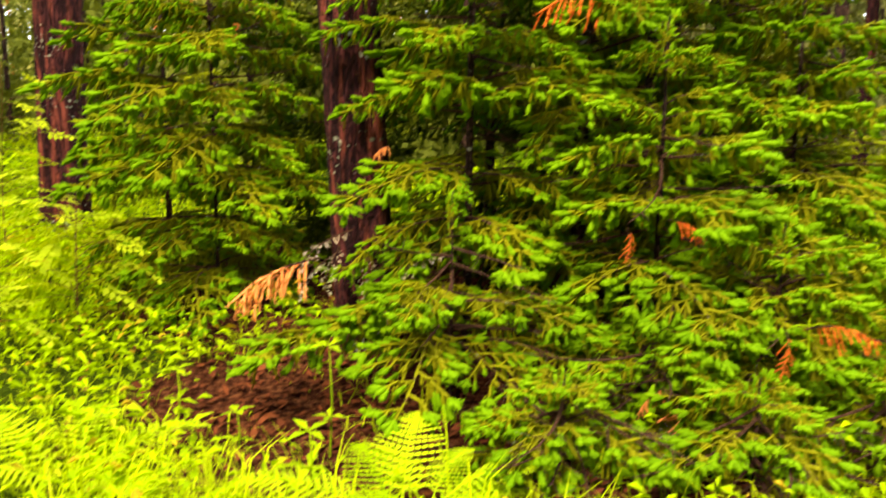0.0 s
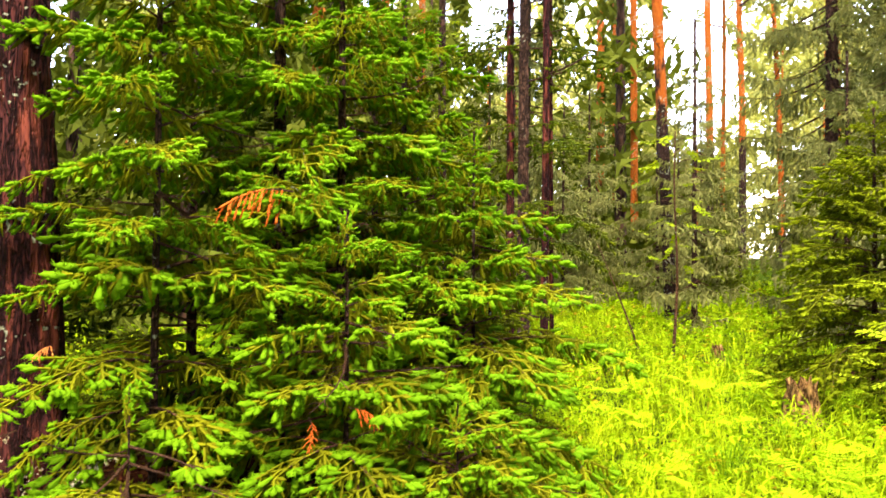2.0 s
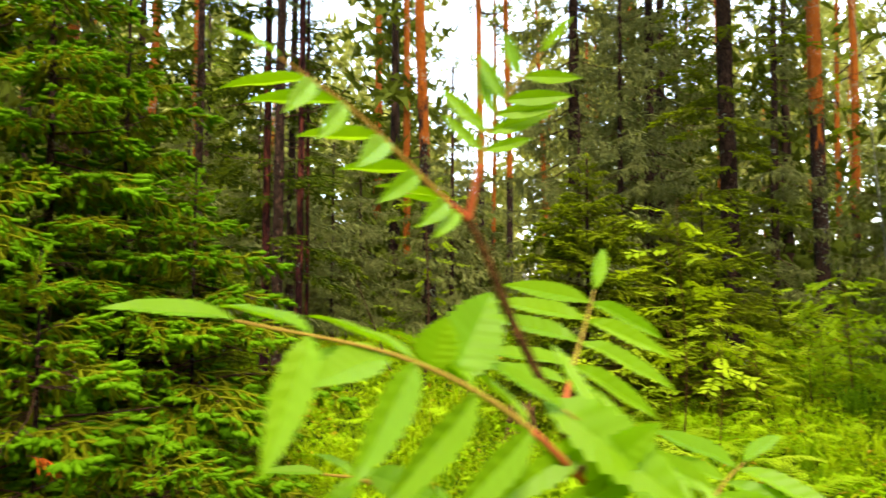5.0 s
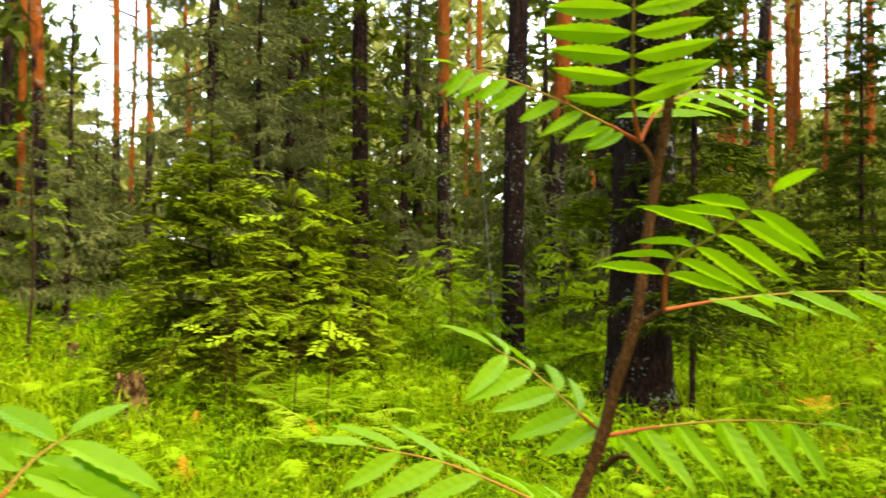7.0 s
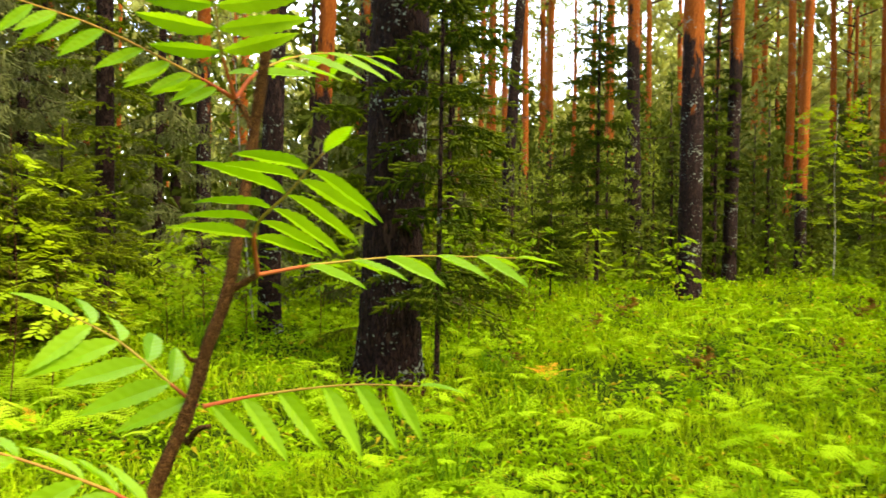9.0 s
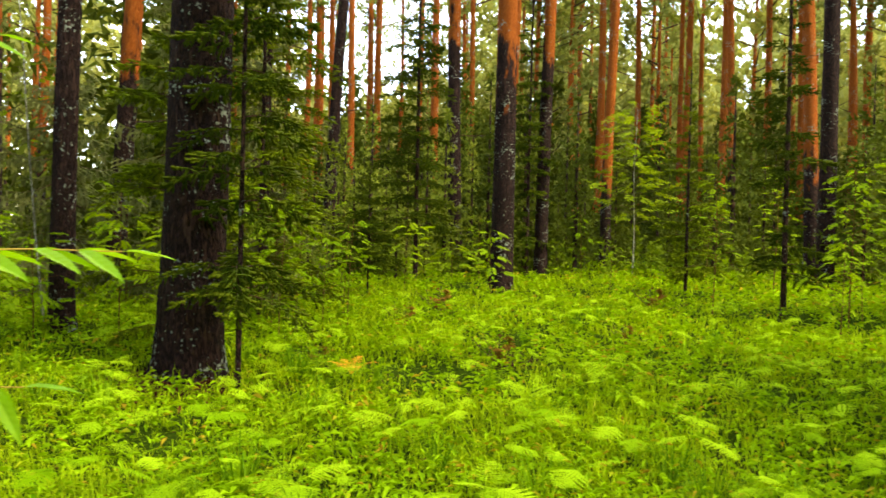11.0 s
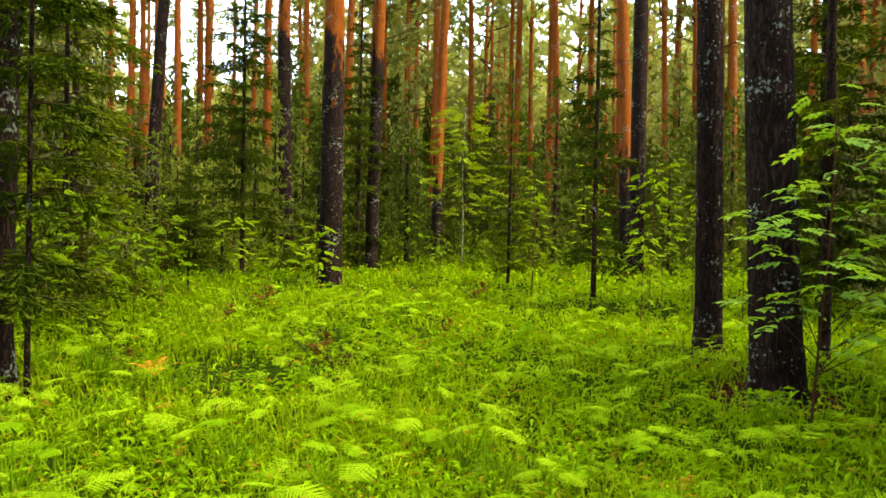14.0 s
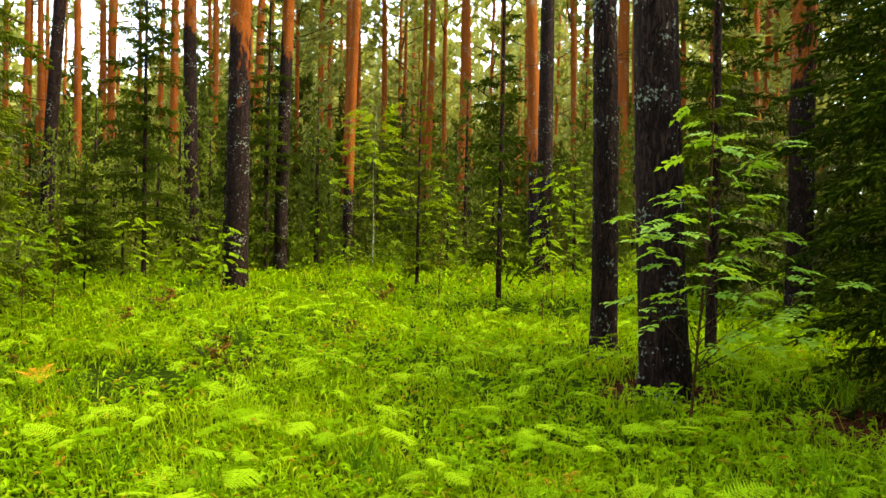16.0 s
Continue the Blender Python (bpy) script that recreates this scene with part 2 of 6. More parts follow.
M_YELLOW = leaf_material("withered_fern", (0.65, 0.26, 0.015), (0.8, 0.45, 0.05), 0.4, island=False)
M_ROWAN = leaf_material("rowan_leaves", (0.13, 0.34, 0.005), (0.245, 0.49, 0.014), 0.5, 0.4, gloss=0.2)
M_ROWAN_DARK = leaf_material("young_rowan_leaves", (0.15, 0.36, 0.018), (0.30, 0.54, 0.045), 0.45, 0.45, gloss=0.2)
M_ROWAN_LIGHT = leaf_material("sunlit_rowan_leaves", (0.10, 0.25, 0.004), (0.27, 0.45, 0.012), 0.42)


def add_veins(mat):
    """Side veins and a midrib as fine relief on leaflets whose length runs along x."""
    n, l = nodes_of(mat)
    tc = n.new("ShaderNodeTexCoord")
    sep = n.new("ShaderNodeSeparateXYZ")
    l.new(tc.outputs["Object"], sep.inputs[0])
    side = n.new("ShaderNodeMath")
    side.operation = "ABSOLUTE"
    l.new(sep.outputs[1], side.inputs[0])
    run = n.new("ShaderNodeMath")
    run.operation = "MULTIPLY_ADD"
    l.new(side.outputs[0], run.inputs[0])
    run.inputs[1].default_value = -1.1
    l.new(sep.outputs[0], run.inputs[2])
    freq = n.new("ShaderNodeMath")
    freq.operation = "MULTIPLY"
    l.new(run.outputs[0], freq.inputs[0])
    freq.inputs[1].default_value = 48
    wave = n.new("ShaderNodeMath")
    wave.operation = "SINE"
    l.new(freq.outputs[0], wave.inputs[0])
    bump = n.new("ShaderNodeBump")
    bump.inputs["Strength"].default_value, bump.inputs["Distance"].default_value = 0.12, 0.002
    l.new(wave.outputs[0], bump.inputs["Height"])
    l.new(bump.outputs[0], n["Principled BSDF"].inputs["Normal"])


add_veins(M_ROWAN)
M_WOOD = bark_material("rotten_wood", (0.12, 0.06, 0.02), (0.34, 0.20, 0.07), lichen=0.40, scale=18)


# ---- mesh helpers ----
class Soup:
    """Gathers triangles in arrays and makes one mesh of them."""

    def __init__(self):
        self.v, self.f, self.m, self.n = [], [], [], 0

    def add(self, v, f, mat=0):
        v, f = np.asarray(v, float).reshape(-1, 3), np.asarray(f, int).reshape(-1, 3)
        self.v.append(v)
        self.f.append(f + self.n)
        self.m.append(np.full(len(f), mat))
        self.n += len(v)

    def mesh(self, name, mats, smooth=False):
        v, f, m = np.concatenate(self.v), np.concatenate(self.f), np.concatenate(self.m)
        me = bpy.data.meshes.new(name)
        me.vertices.add(len(v))
        me.vertices.foreach_set("co", v.astype(np.float32).ravel())
        me.loops.add(3 * len(f))
        me.loops.foreach_set("vertex_index", f.astype(np.int32).ravel())
        me.polygons.add(len(f))
        me.polygons.foreach_set("loop_start", np.arange(0, 3 * len(f), 3, dtype=np.int32))
        me.polygons.foreach_set("material_index", m.astype(np.int32))
        me.polygons.foreach_set("use_smooth", np.full(len(f), smooth))
        for mat in mats:
            me.materials.append(mat)
        me.update(calc_edges=True)
        return me


def strewn(soup, mesh, matrices, mat=0):
    """Lays many transformed copies of a mesh into one body of triangles."""
    v = np.zeros(3 * len(mesh.vertices), np.float32)
    mesh.vertices.foreach_get("co", v)
    f = np.zeros(len(mesh.loops), np.int32)
    mesh.loops.foreach_get("vertex_index", f)
    v = v.reshape(-1, 3)
    for m in matrices:
        m = np.array(m)
        soup.add(v @ m[:3, :3].T + m[:3, 3], f, mat)


def part(name, mesh, parent, m=None, label=""):
    ob = new(name, mesh)
    ob.parent = parent
    if m is not None:
        ob.matrix_basis = m
    return tagged(ob, label)


def thing(name, x, y, label, category, group="", z=None, turn=0.0):
    ob = new(name)
    ob.empty_display_size = 0.1
    ob.matrix_basis = pose(x, y, ground_z(x, y) if z is None else z, 0, 0, turn)
    return tagged(ob, label, category, group)


def unit(a):
    return a / np.maximum(np.linalg.norm(a, axis=-1, keepdims=True), 1e-9)


def tube(soup, pts, radii, mat=0, sides=5):
    """A tapering round stem along the points."""
    pts = np.asarray(pts, float)
    radii = np.broadcast_to(radii, (len(pts),))
    d = unit(np.gradient(pts, axis=0))
    ref = np.where(np.abs(d[:, 2:3]) > 0.9, np.array([[1.0, 0, 0]]), np.array([[0, 0, 1.0]]))
    a = unit(np.cross(d, ref))
    b = np.cross(d, a)
    ang = np.arange(sides) * 2 * math.pi / sides
    ring = pts[:, None] + radii[:, None, None] * (a[:, None] * np.cos(ang)[None, :, None] + b[:, None] * np.sin(ang)[None, :, None])
    k, j = np.meshgrid(np.arange(len(pts) - 1), np.arange(sides), indexing="ij")
    p, q = k * sides + j, k * sides + (j + 1) % sides
    f = np.concatenate([np.stack([p, q, q + sides], -1).reshape(-1, 3), np.stack([p, q + sides, p + sides], -1).reshape(-1, 3)])
    end = (len(pts) - 1) * sides
    cap = [(end, end + i, end + i + 1) for i in range(1, sides - 1)]
    soup.add(ring.reshape(-1, 3), np.concatenate([f, cap]), mat)


def needles(soup, start, way, length, per_m, nl, nw, mat, rng, forward=0.75):
    """Needles all round a set of straight shoots."""
    count = np.maximum(3, (length * per_m).astype(int))
    i = np.repeat(np.arange(len(start)), count)
    u = rng.random(len(i))
    d = way[i]
    side = unit(np.cross(d, rng.normal(size=(len(i), 3))))
    base = start[i] + d * (u * length[i])[:, None]
    out = unit(side + d * forward * (0.6 + 0.8 * rng.random((len(i), 1))) + np.array([0, 0, 0.25]))
    tip = base + out * (nl * (0.7 + 0.5 * rng.random(len(i))))[:, None]
    w = unit(np.cross(out, rng.normal(size=(len(i), 3)))) * nw
    v = np.stack([base - w, base + w, tip], 1)
    soup.add(v.reshape(-1, 3), np.arange(3 * len(i)), mat)


def shoots(soup, a, b, radius, mat):
    """Needle-clad shoots as slim tapering bodies."""
    d = unit(b - a)
    s = unit(np.cross(d, np.array([0.13, 0.21, 0.97])))
    t = np.cross(d, s)
    ang = np.arange(3) * 2.094
    ring = (s[:, None] * np.cos(ang)[None, :, None] + t[:, None] * np.sin(ang)[None, :, None]) * radius
    mid = a + (b - a) * 0.7
    v = np.concatenate([a[:, None] + ring * 0.8, mid[:, None] + ring, b[:, None]], 1)
    f = []
    for k in range(3):
        m = (k + 1) % 3
        f += [(k, m, 3 + m), (k, 3 + m, 3 + k), (3 + k, 3 + m, 6)]
    f = np.array(f)[None] + (np.arange(len(a)) * 7)[:, None, None]
    soup.add(v.reshape(-1, 3), f.reshape(-1, 3), mat)


def ground_z(x, y):
    """Forest floor: nearly level round the path, rising gently, with hummocks."""
    r = math.hypot(x - 0.8, y + 0.5)
    z = 0.05 * max(0.0, min(r, 22.0) - 3.0) + 0.02 * max(0.0, min(r, 120.0) - 22.0)
    bumps = noise.noise((x * 0.45, y * 0.45, 3.1)) * 0.05 + noise.noise((x * 1.7, y * 1.7, 8.2)) * 0.025
    return z + bumps * min(1.0, r / 3.0)


def litter_at(x, y):
    """How much needle litter covers the floor: thick under the spruces and at the foot of the big pines."""
    best = 0.0
    for cx, cy, r in ((0.41, 3.40, 1.1), (0.0, 2.75, 0.5), (0.05, 2.25, 0.55), (-0.45, 2.5, 0.45), (0.4, 2.5, 0.5), (0.5, 2.1, 0.4), (1.0, 2.25, 0.45), (0.66, 4.91, 1.5), (-0.65, 5.06, 1.0), (-0.67, 2.96, 0.5), (-1.23, 4.44, 0.8), (7.3, 1.75, 0.55), (6.85, -4.45, 0.45), (8.45, -4.58, 0.3), (6.4, -6.8, 0.8), (5.6, -5.35, 0.6), (6.8, 5.8, 0.8), (3.5, 7.9, 0.9)):
        best = max(best, min(1.0, max(0.0, 1.6 - 1.6 * math.hypot(x - cx, y - cy) / (r * 1.35))))
    return best


# ---- ground ----
def build_ground():
    soup = Soup()
    radii = [0.0] + [0.25 * i for i in range(1, 60)] + [15 * 1.07 ** i for i in range(60)]
    seg = 180
    v = [(0.8, -0.5, ground_z(0.8, -0.5))]
    for r in radii[1:]:
        for k in range(seg):
            a = 2 * math.pi * k / seg
            x, y = 0.8 + r * math.cos(a), -0.5 + r * math.sin(a)
            v.append((x, y, ground_z(x, y)))
    f = [(0, 1 + k, 1 + (k + 1) % seg) for k in range(seg)]
    for i in range(len(radii) - 2):
        a, b = 1 + i * seg, 1 + (i + 1) * seg
        for k in range(seg):
            m = (k + 1) % seg
            f += [(a + k, b + k, b + m), (a + k, b + m, a + m)]
    soup.add(v, f)
    me = soup.mesh("ground", [M_SOIL], True)
    at = me.attributes.new("litter", "FLOAT", "POINT")
    at.data.foreach_set("value", [litter_at(p[0], p[1]) for p in v])
    ob = new("ground", me)
    tagged(ob, "forest floor of moss, brown needle litter and soil", "ground", kind="structure")


build_ground()


# ---- pines ----
def trunk_mesh(dia, height, lx, ly, bark_from, seed, near=False, mat=None, flare=0.25, bend=0.12, coarse=False):
    rng = np.random.default_rng(seed)
    sides = 44 if near else 8 if coarse else 14
    zs = np.concatenate([np.arange(-0.15, 4.5, 0.045 if near else 0.9 if coarse else 0.3), np.arange(4.5, height - 0.5, 2.5 if coarse else 0.9), [height]])
    zs = np.concatenate([zs[zs < height - 0.05], [height]])
    ang = np.arange(sides) * 2 * math.pi / sides
    ph = rng.random(4) * 6.28
    v = np.zeros((len(zs), sides, 3))
    for i, z in enumerate(zs):
        s = max(z, 0) / height
        r = dia / 2 * (1 - 0.62 * s)
        fl = math.exp(-max(z, 0) / 0.22) * flare
        rr = r * (1 + fl * (0.6 + 0.55 * np.sin(ang * 5 + ph[0])))
        if near:
            for k, a in enumerate(ang):
                p = noise.noise((math.cos(a) * 11 * dia / 0.4, math.sin(a) * 11 * dia / 0.4, z * 3.6 + seed * 7.7))
                q = noise.noise((math.cos(a) * 19, math.sin(a) * 19, z * 6 + seed * 3.3))
                rr[k] += -0.011 * max(0.0, 1 - abs(p) * 4) + 0.007 * q
        else:
            rr = rr * (1 + 0.03 * np.sin(ang * 7 + z * 3 + ph[1]))
        cx = lx * z + bend * dia * math.sin(z * 0.55 + ph[2])
        cy = ly * z + bend * dia * math.sin(z * 0.47 + ph[3])
        v[i, :, 0], v[i, :, 1], v[i, :, 2] = cx + rr * np.cos(ang), cy + rr * np.sin(ang), z
    soup = Soup()
    k, j = np.meshgrid(np.arange(len(zs) - 1), np.arange(sides), indexing="ij")
    p, q = k * sides + j, k * sides + (j + 1) % sides
    f = np.concatenate([np.stack([p, q, q + sides], -1).reshape(-1, 3), np.stack([p, q + sides, p + sides], -1).reshape(-1, 3)])
    soup.add(v.reshape(-1, 3), f)
    me = soup.mesh("trunk", [mat or M_PINE], True)
    at = me.attributes.new("upper", "FLOAT", "POINT")
    at.data.foreach_set("value", np.clip((np.repeat(zs, sides) - bark_from) / 2.8 + 0.5, -0.6, 1.6).astype(np.float32))
    return me


def pine_crown_mesh(seed, tufts=6, spray=13, size=0.34, low=9.5, limbs=20, wide=0.035, mat=None):
    """Limbs and needle tufts of the upper 40 percent of a pine 20 m high."""
    rng = np.random.default_rng(seed)
    soup = Soup()
    for i in range(limbs):
        z = low + (19.8 - low) * (i / limbs) ** 0.9 + rng.normal() * 0.25
        a = rng.random() * 6.28
        L = (2.6 - 1.7 * (i / limbs)) * (0.6 + 0.6 * rng.random())
        d = np.array([math.cos(a), math.sin(a), 0.15 + 0.4 * rng.random()])
        s = np.linspace(0, 1, 5)[:, None]
        pts = np.array([0, 0, z]) + d * L * s + np.array([0, 0, 0.3]) * s ** 2 * L * 0.6
        tube(soup, pts, np.linspace(0.045, 0.01, 5), 1, 4)
        n = tufts + int(rng.integers(0, 4))
        c = pts[2] + (pts[-1] - pts[2]) * (rng.random((n, 1)) * 1.1) + rng.normal(size=(n, 3)) * np.array([0.33, 0.33, 0.2]) * (0.5 + L * 0.3)
        w = unit(rng.normal(size=(n, 3)) + np.array([0, 0, 0.6]))
        needles(soup, c, w, np.full(n, 0.3), spray / 0.3, size, wide, 0, rng, 0.5)
    return soup.mesh("pine_crown", [mat or M_PINE_NEEDLE, M_TWIG])


def dead_limb_mesh(seed):
    rng = np.random.default_rng(seed)
    soup = Soup()
    s = np.linspace(0, 1, 6)
    pts = np.stack([s, 0.1 * np.sin(s * 3), -0.12 * s + 0.1 * s ** 2], -1)
    tube(soup, pts, np.linspace(0.014, 0.004, 6), 0, 4)
    for i in range(7):
        u = 0.25 + 0.7 * rng.random()
        p = np.array([np.interp(u, s, pts[:, k]) for k in range(3)])
        e = p + np.array([0.18, rng.choice([-1, 1]) * 0.2, rng.normal() * 0.06]) * (1.2 - u)
        tube(soup, [p, (p + e) / 2 + rng.normal(size=3) * 0.01, e], [0.005, 0.004, 0.002], 0, 3)
    return soup.mesh("dead_limb", [M_TWIG])


CROWNS = [pine_crown_mesh(s) for s in (11, 12, 13)]
# far pines take the crown colour that has haze in it
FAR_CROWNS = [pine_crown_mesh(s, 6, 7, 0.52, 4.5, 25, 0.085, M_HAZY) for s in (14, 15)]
DEAD_LIMBS = [dead_limb_mesh(s) for s in (21, 22, 23)]
rng_tree = np.random.default_rng(5)


def pine(x, y, dia, lx=0.0, ly=0.0, bark_from=6.0, near=False, height=None, far=False, limbs=4, label=None, bark=None):
    height = height or float(rng_tree.uniform(18, 23))
    label = label or ("tall pine with dark furrowed bark spotted with lichen" if bark_from > 20 else
                      "tall pine, dark bark below, flaking orange bark above" if bark_from > 1.5 else "slender distant pine with bright orange bark")
    tree = thing("pine_tree", x, y, label, "pine tree", "pines of the forest")
    part("trunk", trunk_mesh(dia, height, lx, ly, min(bark_from, 7.5), int(rng_tree.integers(1, 9999)), near, bark, coarse=far), tree)
    k = height / 20
    crown = (FAR_CROWNS if far else CROWNS)[int(rng_tree.integers(0, 2))]
    part("crown", crown, tree, Matrix.Translation((lx * height * 0.75, ly * height * 0.75, 0)) @ pose(0, 0, 0, 0, 0, float(rng_tree.uniform(0, 360))) @ Matrix.Diagonal((k, k, k, 1)))
    for i in range(limbs):
        z, a = float(rng_tree.uniform(2.2, 8.5)), float(rng_tree.uniform(0, 360))
        s = float(rng_tree.uniform(0.4, 1.1))
        part("dead_limb", DEAD_LIMBS[i % 3], tree, pose(lx * z, ly * z, z, 0, float(rng_tree.uniform(-15, 20)), a) @ Matrix.Diagonal((s, s, s, 1)))
    return tree


# ---- spruces ----
def lichen_twig_mesh(seed):
    """A dead twig, length 0.35 along +x, hung with pale tufts of lichen."""
    rng = np.random.default_rng(seed)
    soup = Soup()
    s = np.linspace(0, 1, 7)
    main = np.stack([0.35 * s, 0.015 * np.sin(s * 5), 0.03 * np.sin(s * 3) - 0.05 * s ** 2], -1)
    tube(soup, main, np.linspace(0.005, 0.002, 7), 1, 5)
    a, b = [], []
    for k in range(11):
        u = 0.1 + 0.085 * k
        p = np.array([np.interp(u, s, main[:, c]) for c in range(3)])
        d = unit(np.array([0.6, (-1) ** k * rng.uniform(0.5, 1.1), rng.uniform(-0.5, 0.1)]))
        e = p + d * rng.uniform(0.05, 0.11) * (1.2 - 0.6 * u)
        tube(soup, [p, (p + e) / 2, e], [0.0025, 0.002, 0.0012], 1, 4)
        for q in (p + (e - p) * 0.35, p + (e - p) * 0.75, e):
            a.append(q)
            b.append(q + unit(np.array([rng.normal() * 0.4, rng.normal() * 0.4, -1.0])) * rng.uniform(0.012, 0.035))
    a, b = np.array(a), np.array(b)
    needles(soup, a, unit(b - a), np.linalg.norm(b - a, axis=1), 900, 0.011, 0.0017, 0, rng, 0.3)
    return soup.mesh("lichen_twig", [M_GREY, M_TWIG])


def curtain_branch_mesh(L, seed, step):
    """A branch of an old spruce: it sags, turns up at its end, and long twigs hang from it like a torn curtain."""
    rng = np.random.default_rng(seed)
    soup = Soup()
    s = np.linspace(0, 1, 9)
    main = np.stack([s * L, 0.05 * L * np.sin(s * 4 + seed), L * (-0.22 * np.sin(s * 2.2) + 0.12 * s ** 3)], -1)
    tube(soup, main, np.linspace(0.008 * L + 0.004, 0.003, 9), 2, 4)
    seg, tips = [(main[i], main[i + 1]) for i in range(2, 8)], []
    u, side = 0.2, 1
    while u < 0.98:
        p = np.array([np.interp(u, s, main[:, k]) for k in range(3)])
        l = (0.34 * L * (1 - u) + 0.09) * rng.uniform(0.5, 1.15)
        a = side * radians(rng.uniform(40, 75))
        d = unit(np.array([math.cos(a), math.sin(a), rng.uniform(-0.6, -0.1)]))
        e = p + d * l
        seg.append((p, e))
        tips.append((e, e + unit(d + np.array([0.2, 0, -0.3])) * 0.07))
        for k in range(int(2 + l / 0.08)):
            q = p + d * l * rng.uniform(0.1, 1.0)
            h = unit(np.array([rng.normal() * 0.2 + 0.1, rng.normal() * 0.2, -1.0]))
            m = q + h * rng.uniform(0.05, 0.2) * min(1.0, 0.5 + 0.4 * L)
            seg.append((q, m))
            if rng.random() < 0.5:
                tips.append((m, m + unit(h + 0.4 * d) * 0.05))
        u += step / L * rng.uniform(0.4, 0.7)
        side = -side
    for pairs, mat, thick, dense in ((seg, 0, 0.013, 26), (tips, 1, 0.014, 50)):
        a, b = np.array([p for p, _ in pairs]), np.array([q for _, q in pairs])
        shoots(soup, a, b, thick, mat)
        needles(soup, a, unit(b - a), np.linalg.norm(b - a, axis=1), dense, 0.034, 0.0085, mat, rng, 0.7)
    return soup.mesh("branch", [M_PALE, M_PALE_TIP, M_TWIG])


def lobes(soup, a, b, radius, mat):
    """Plump blunt young shoots."""
    d = unit(b - a)
    s = unit(np.cross(d, np.array([0.13, 0.21, 0.97])))
    t = np.cross(d, s)
    ang = np.arange(4) * 1.5708
    ring = (s[:, None] * np.cos(ang)[None, :, None] + t[:, None] * np.sin(ang)[None, :, None] * 0.75) * radius
    v = np.concatenate([a[:, None] + ring * 0.55, (a + (b - a) * 0.72)[:, None] + ring, b[:, None]], 1)
    f = []
    for k in range(4):
        m = (k + 1) % 4
        f += [(k, m, 4 + m), (k, 4 + m, 4 + k), (4 + k, 4 + m, 8)]
    f = np.array(f)[None] + (np.arange(len(a)) * 9)[:, None, None]
    soup.add(v.reshape(-1, 3), f.reshape(-1, 3), mat)


def near_branch_mesh(L, seed, step=0.1, mats=None, coarse=1.0):
    """A spray of a young spruce: a level axis, older twigs that hang from it like a comb, plump fresh shoots in fans at the ends."""
    rng = np.random.default_rng(seed)
    soup = Soup()
    s = np.linspace(0, 1, 9)
    main = np.stack([s * L, 0.05 * L * np.sin(s * 4 + seed), L * (0.10 * np.sin(s * 3.14) - 0.10 * s ** 1.5)], -1)
    tube(soup, main, np.linspace(0.006 * L + 0.003, 0.002, 9), 2, 4)
    old = [(main[i], main[i + 1]) for i in range(3, 8)]
    tips = []

    def fan(e, d, size):
        tips.append((e - d * 0.015, e + unit(d + np.array([0.2, 0, 0.06])) * size))
        for g in (-1, 1):
            q = np.array([d[0] * 0.7 - g * d[1], d[1] * 0.7 + g * d[0], -0.12])
            tips.append((e - d * 0.02, e + unit(q + d * 0.3) * size * rng.uniform(0.6, 0.9)))

    def comb(q, way, outer, long):
        """A hanging twig; the outer ones end in a fresh shoot."""
        d = unit(np.array([way[0] * 0.4 + rng.normal() * 0.18, way[1] * 0.4 + rng.normal() * 0.18, -1.0]))
        m = q + d * long
        old.append((q, m))
        if rng.random() < outer:
            tips.append((m - d * 0.012, m + unit(d + 0.55 * way) * rng.uniform(0.032, 0.05)))
    fan(main[-1], unit(main[-1] - main[-2]), 0.06)
    u, side = 0.12, 1
    while u < 0.96:
        p = np.array([np.interp(u, s, main[:, k]) for k in range(3)])
        l = min(0.55 * L * (1 - u) + 0.05, 0.36 * L) * rng.uniform(0.6, 1.1) * min(1, 0.4 + u * 2.2)
        a = side * radians(rng.uniform(38, 60))
        d = unit(np.array([math.cos(a), math.sin(a), rng.uniform(-0.22, 0.06)]))
        e = p + d * l
        mid = p + d * l * 0.5 + np.array([rng.normal() * 0.05 * l, rng.normal() * 0.05 * l, 0.08 * l])
        old += [(p, mid), (mid, e)]
        fan(e, d, rng.uniform(0.045, 0.066))
        v, g = 0.18, 1
        while v < 0.95:
            q = p + (mid - p) * v * 2 if v < 0.5 else mid + (e - mid) * (v * 2 - 1)
            far = math.hypot(q[0], q[1]) / L
            if rng.random() < 0.42:
                comb(q, d, 0.15 + 0.9 * far, rng.uniform(0.03, 0.075) * (1.25 - 0.6 * far))
            else:
                b = a + g * radians(rng.uniform(38, 62))
                m = l * 0.3 * (1 - v) + 0.022
                d2 = unit(np.array([math.cos(b), math.sin(b), rng.uniform(-0.55, 0.0)]))
                old.append((q, q + d2 * m))
                if rng.random() < 0.35 + 0.6 * far:
                    tips.append((q + d2 * m * 0.8, q + d2 * m * 0.9 + unit(d2 + 0.4 * d) * rng.uniform(0.04, 0.058)))
                g = -g
            v += 0.029 * coarse / l * rng.uniform(0.7, 1.25)
        for k in range(3 if u < 0.75 else 1):
            comb(p + (e - p) * rng.uniform(0.0, 0.6), d, 0.2, rng.uniform(0.05, 0.12))
        u += step / L * rng.uniform(0.36, 0.56)
        side = -side
    a, b = np.array([p for p, _ in old]), np.array([q for _, q in old])
    needles(soup, a, unit(b - a), np.linalg.norm(b - a, axis=1), 95 / coarse ** 1.6, 0.018 * coarse ** 0.6, 0.0030 * coarse ** 1.2, 0, rng, 0.6)
    plump = 1.3 if coarse == 1.0 else 1.0
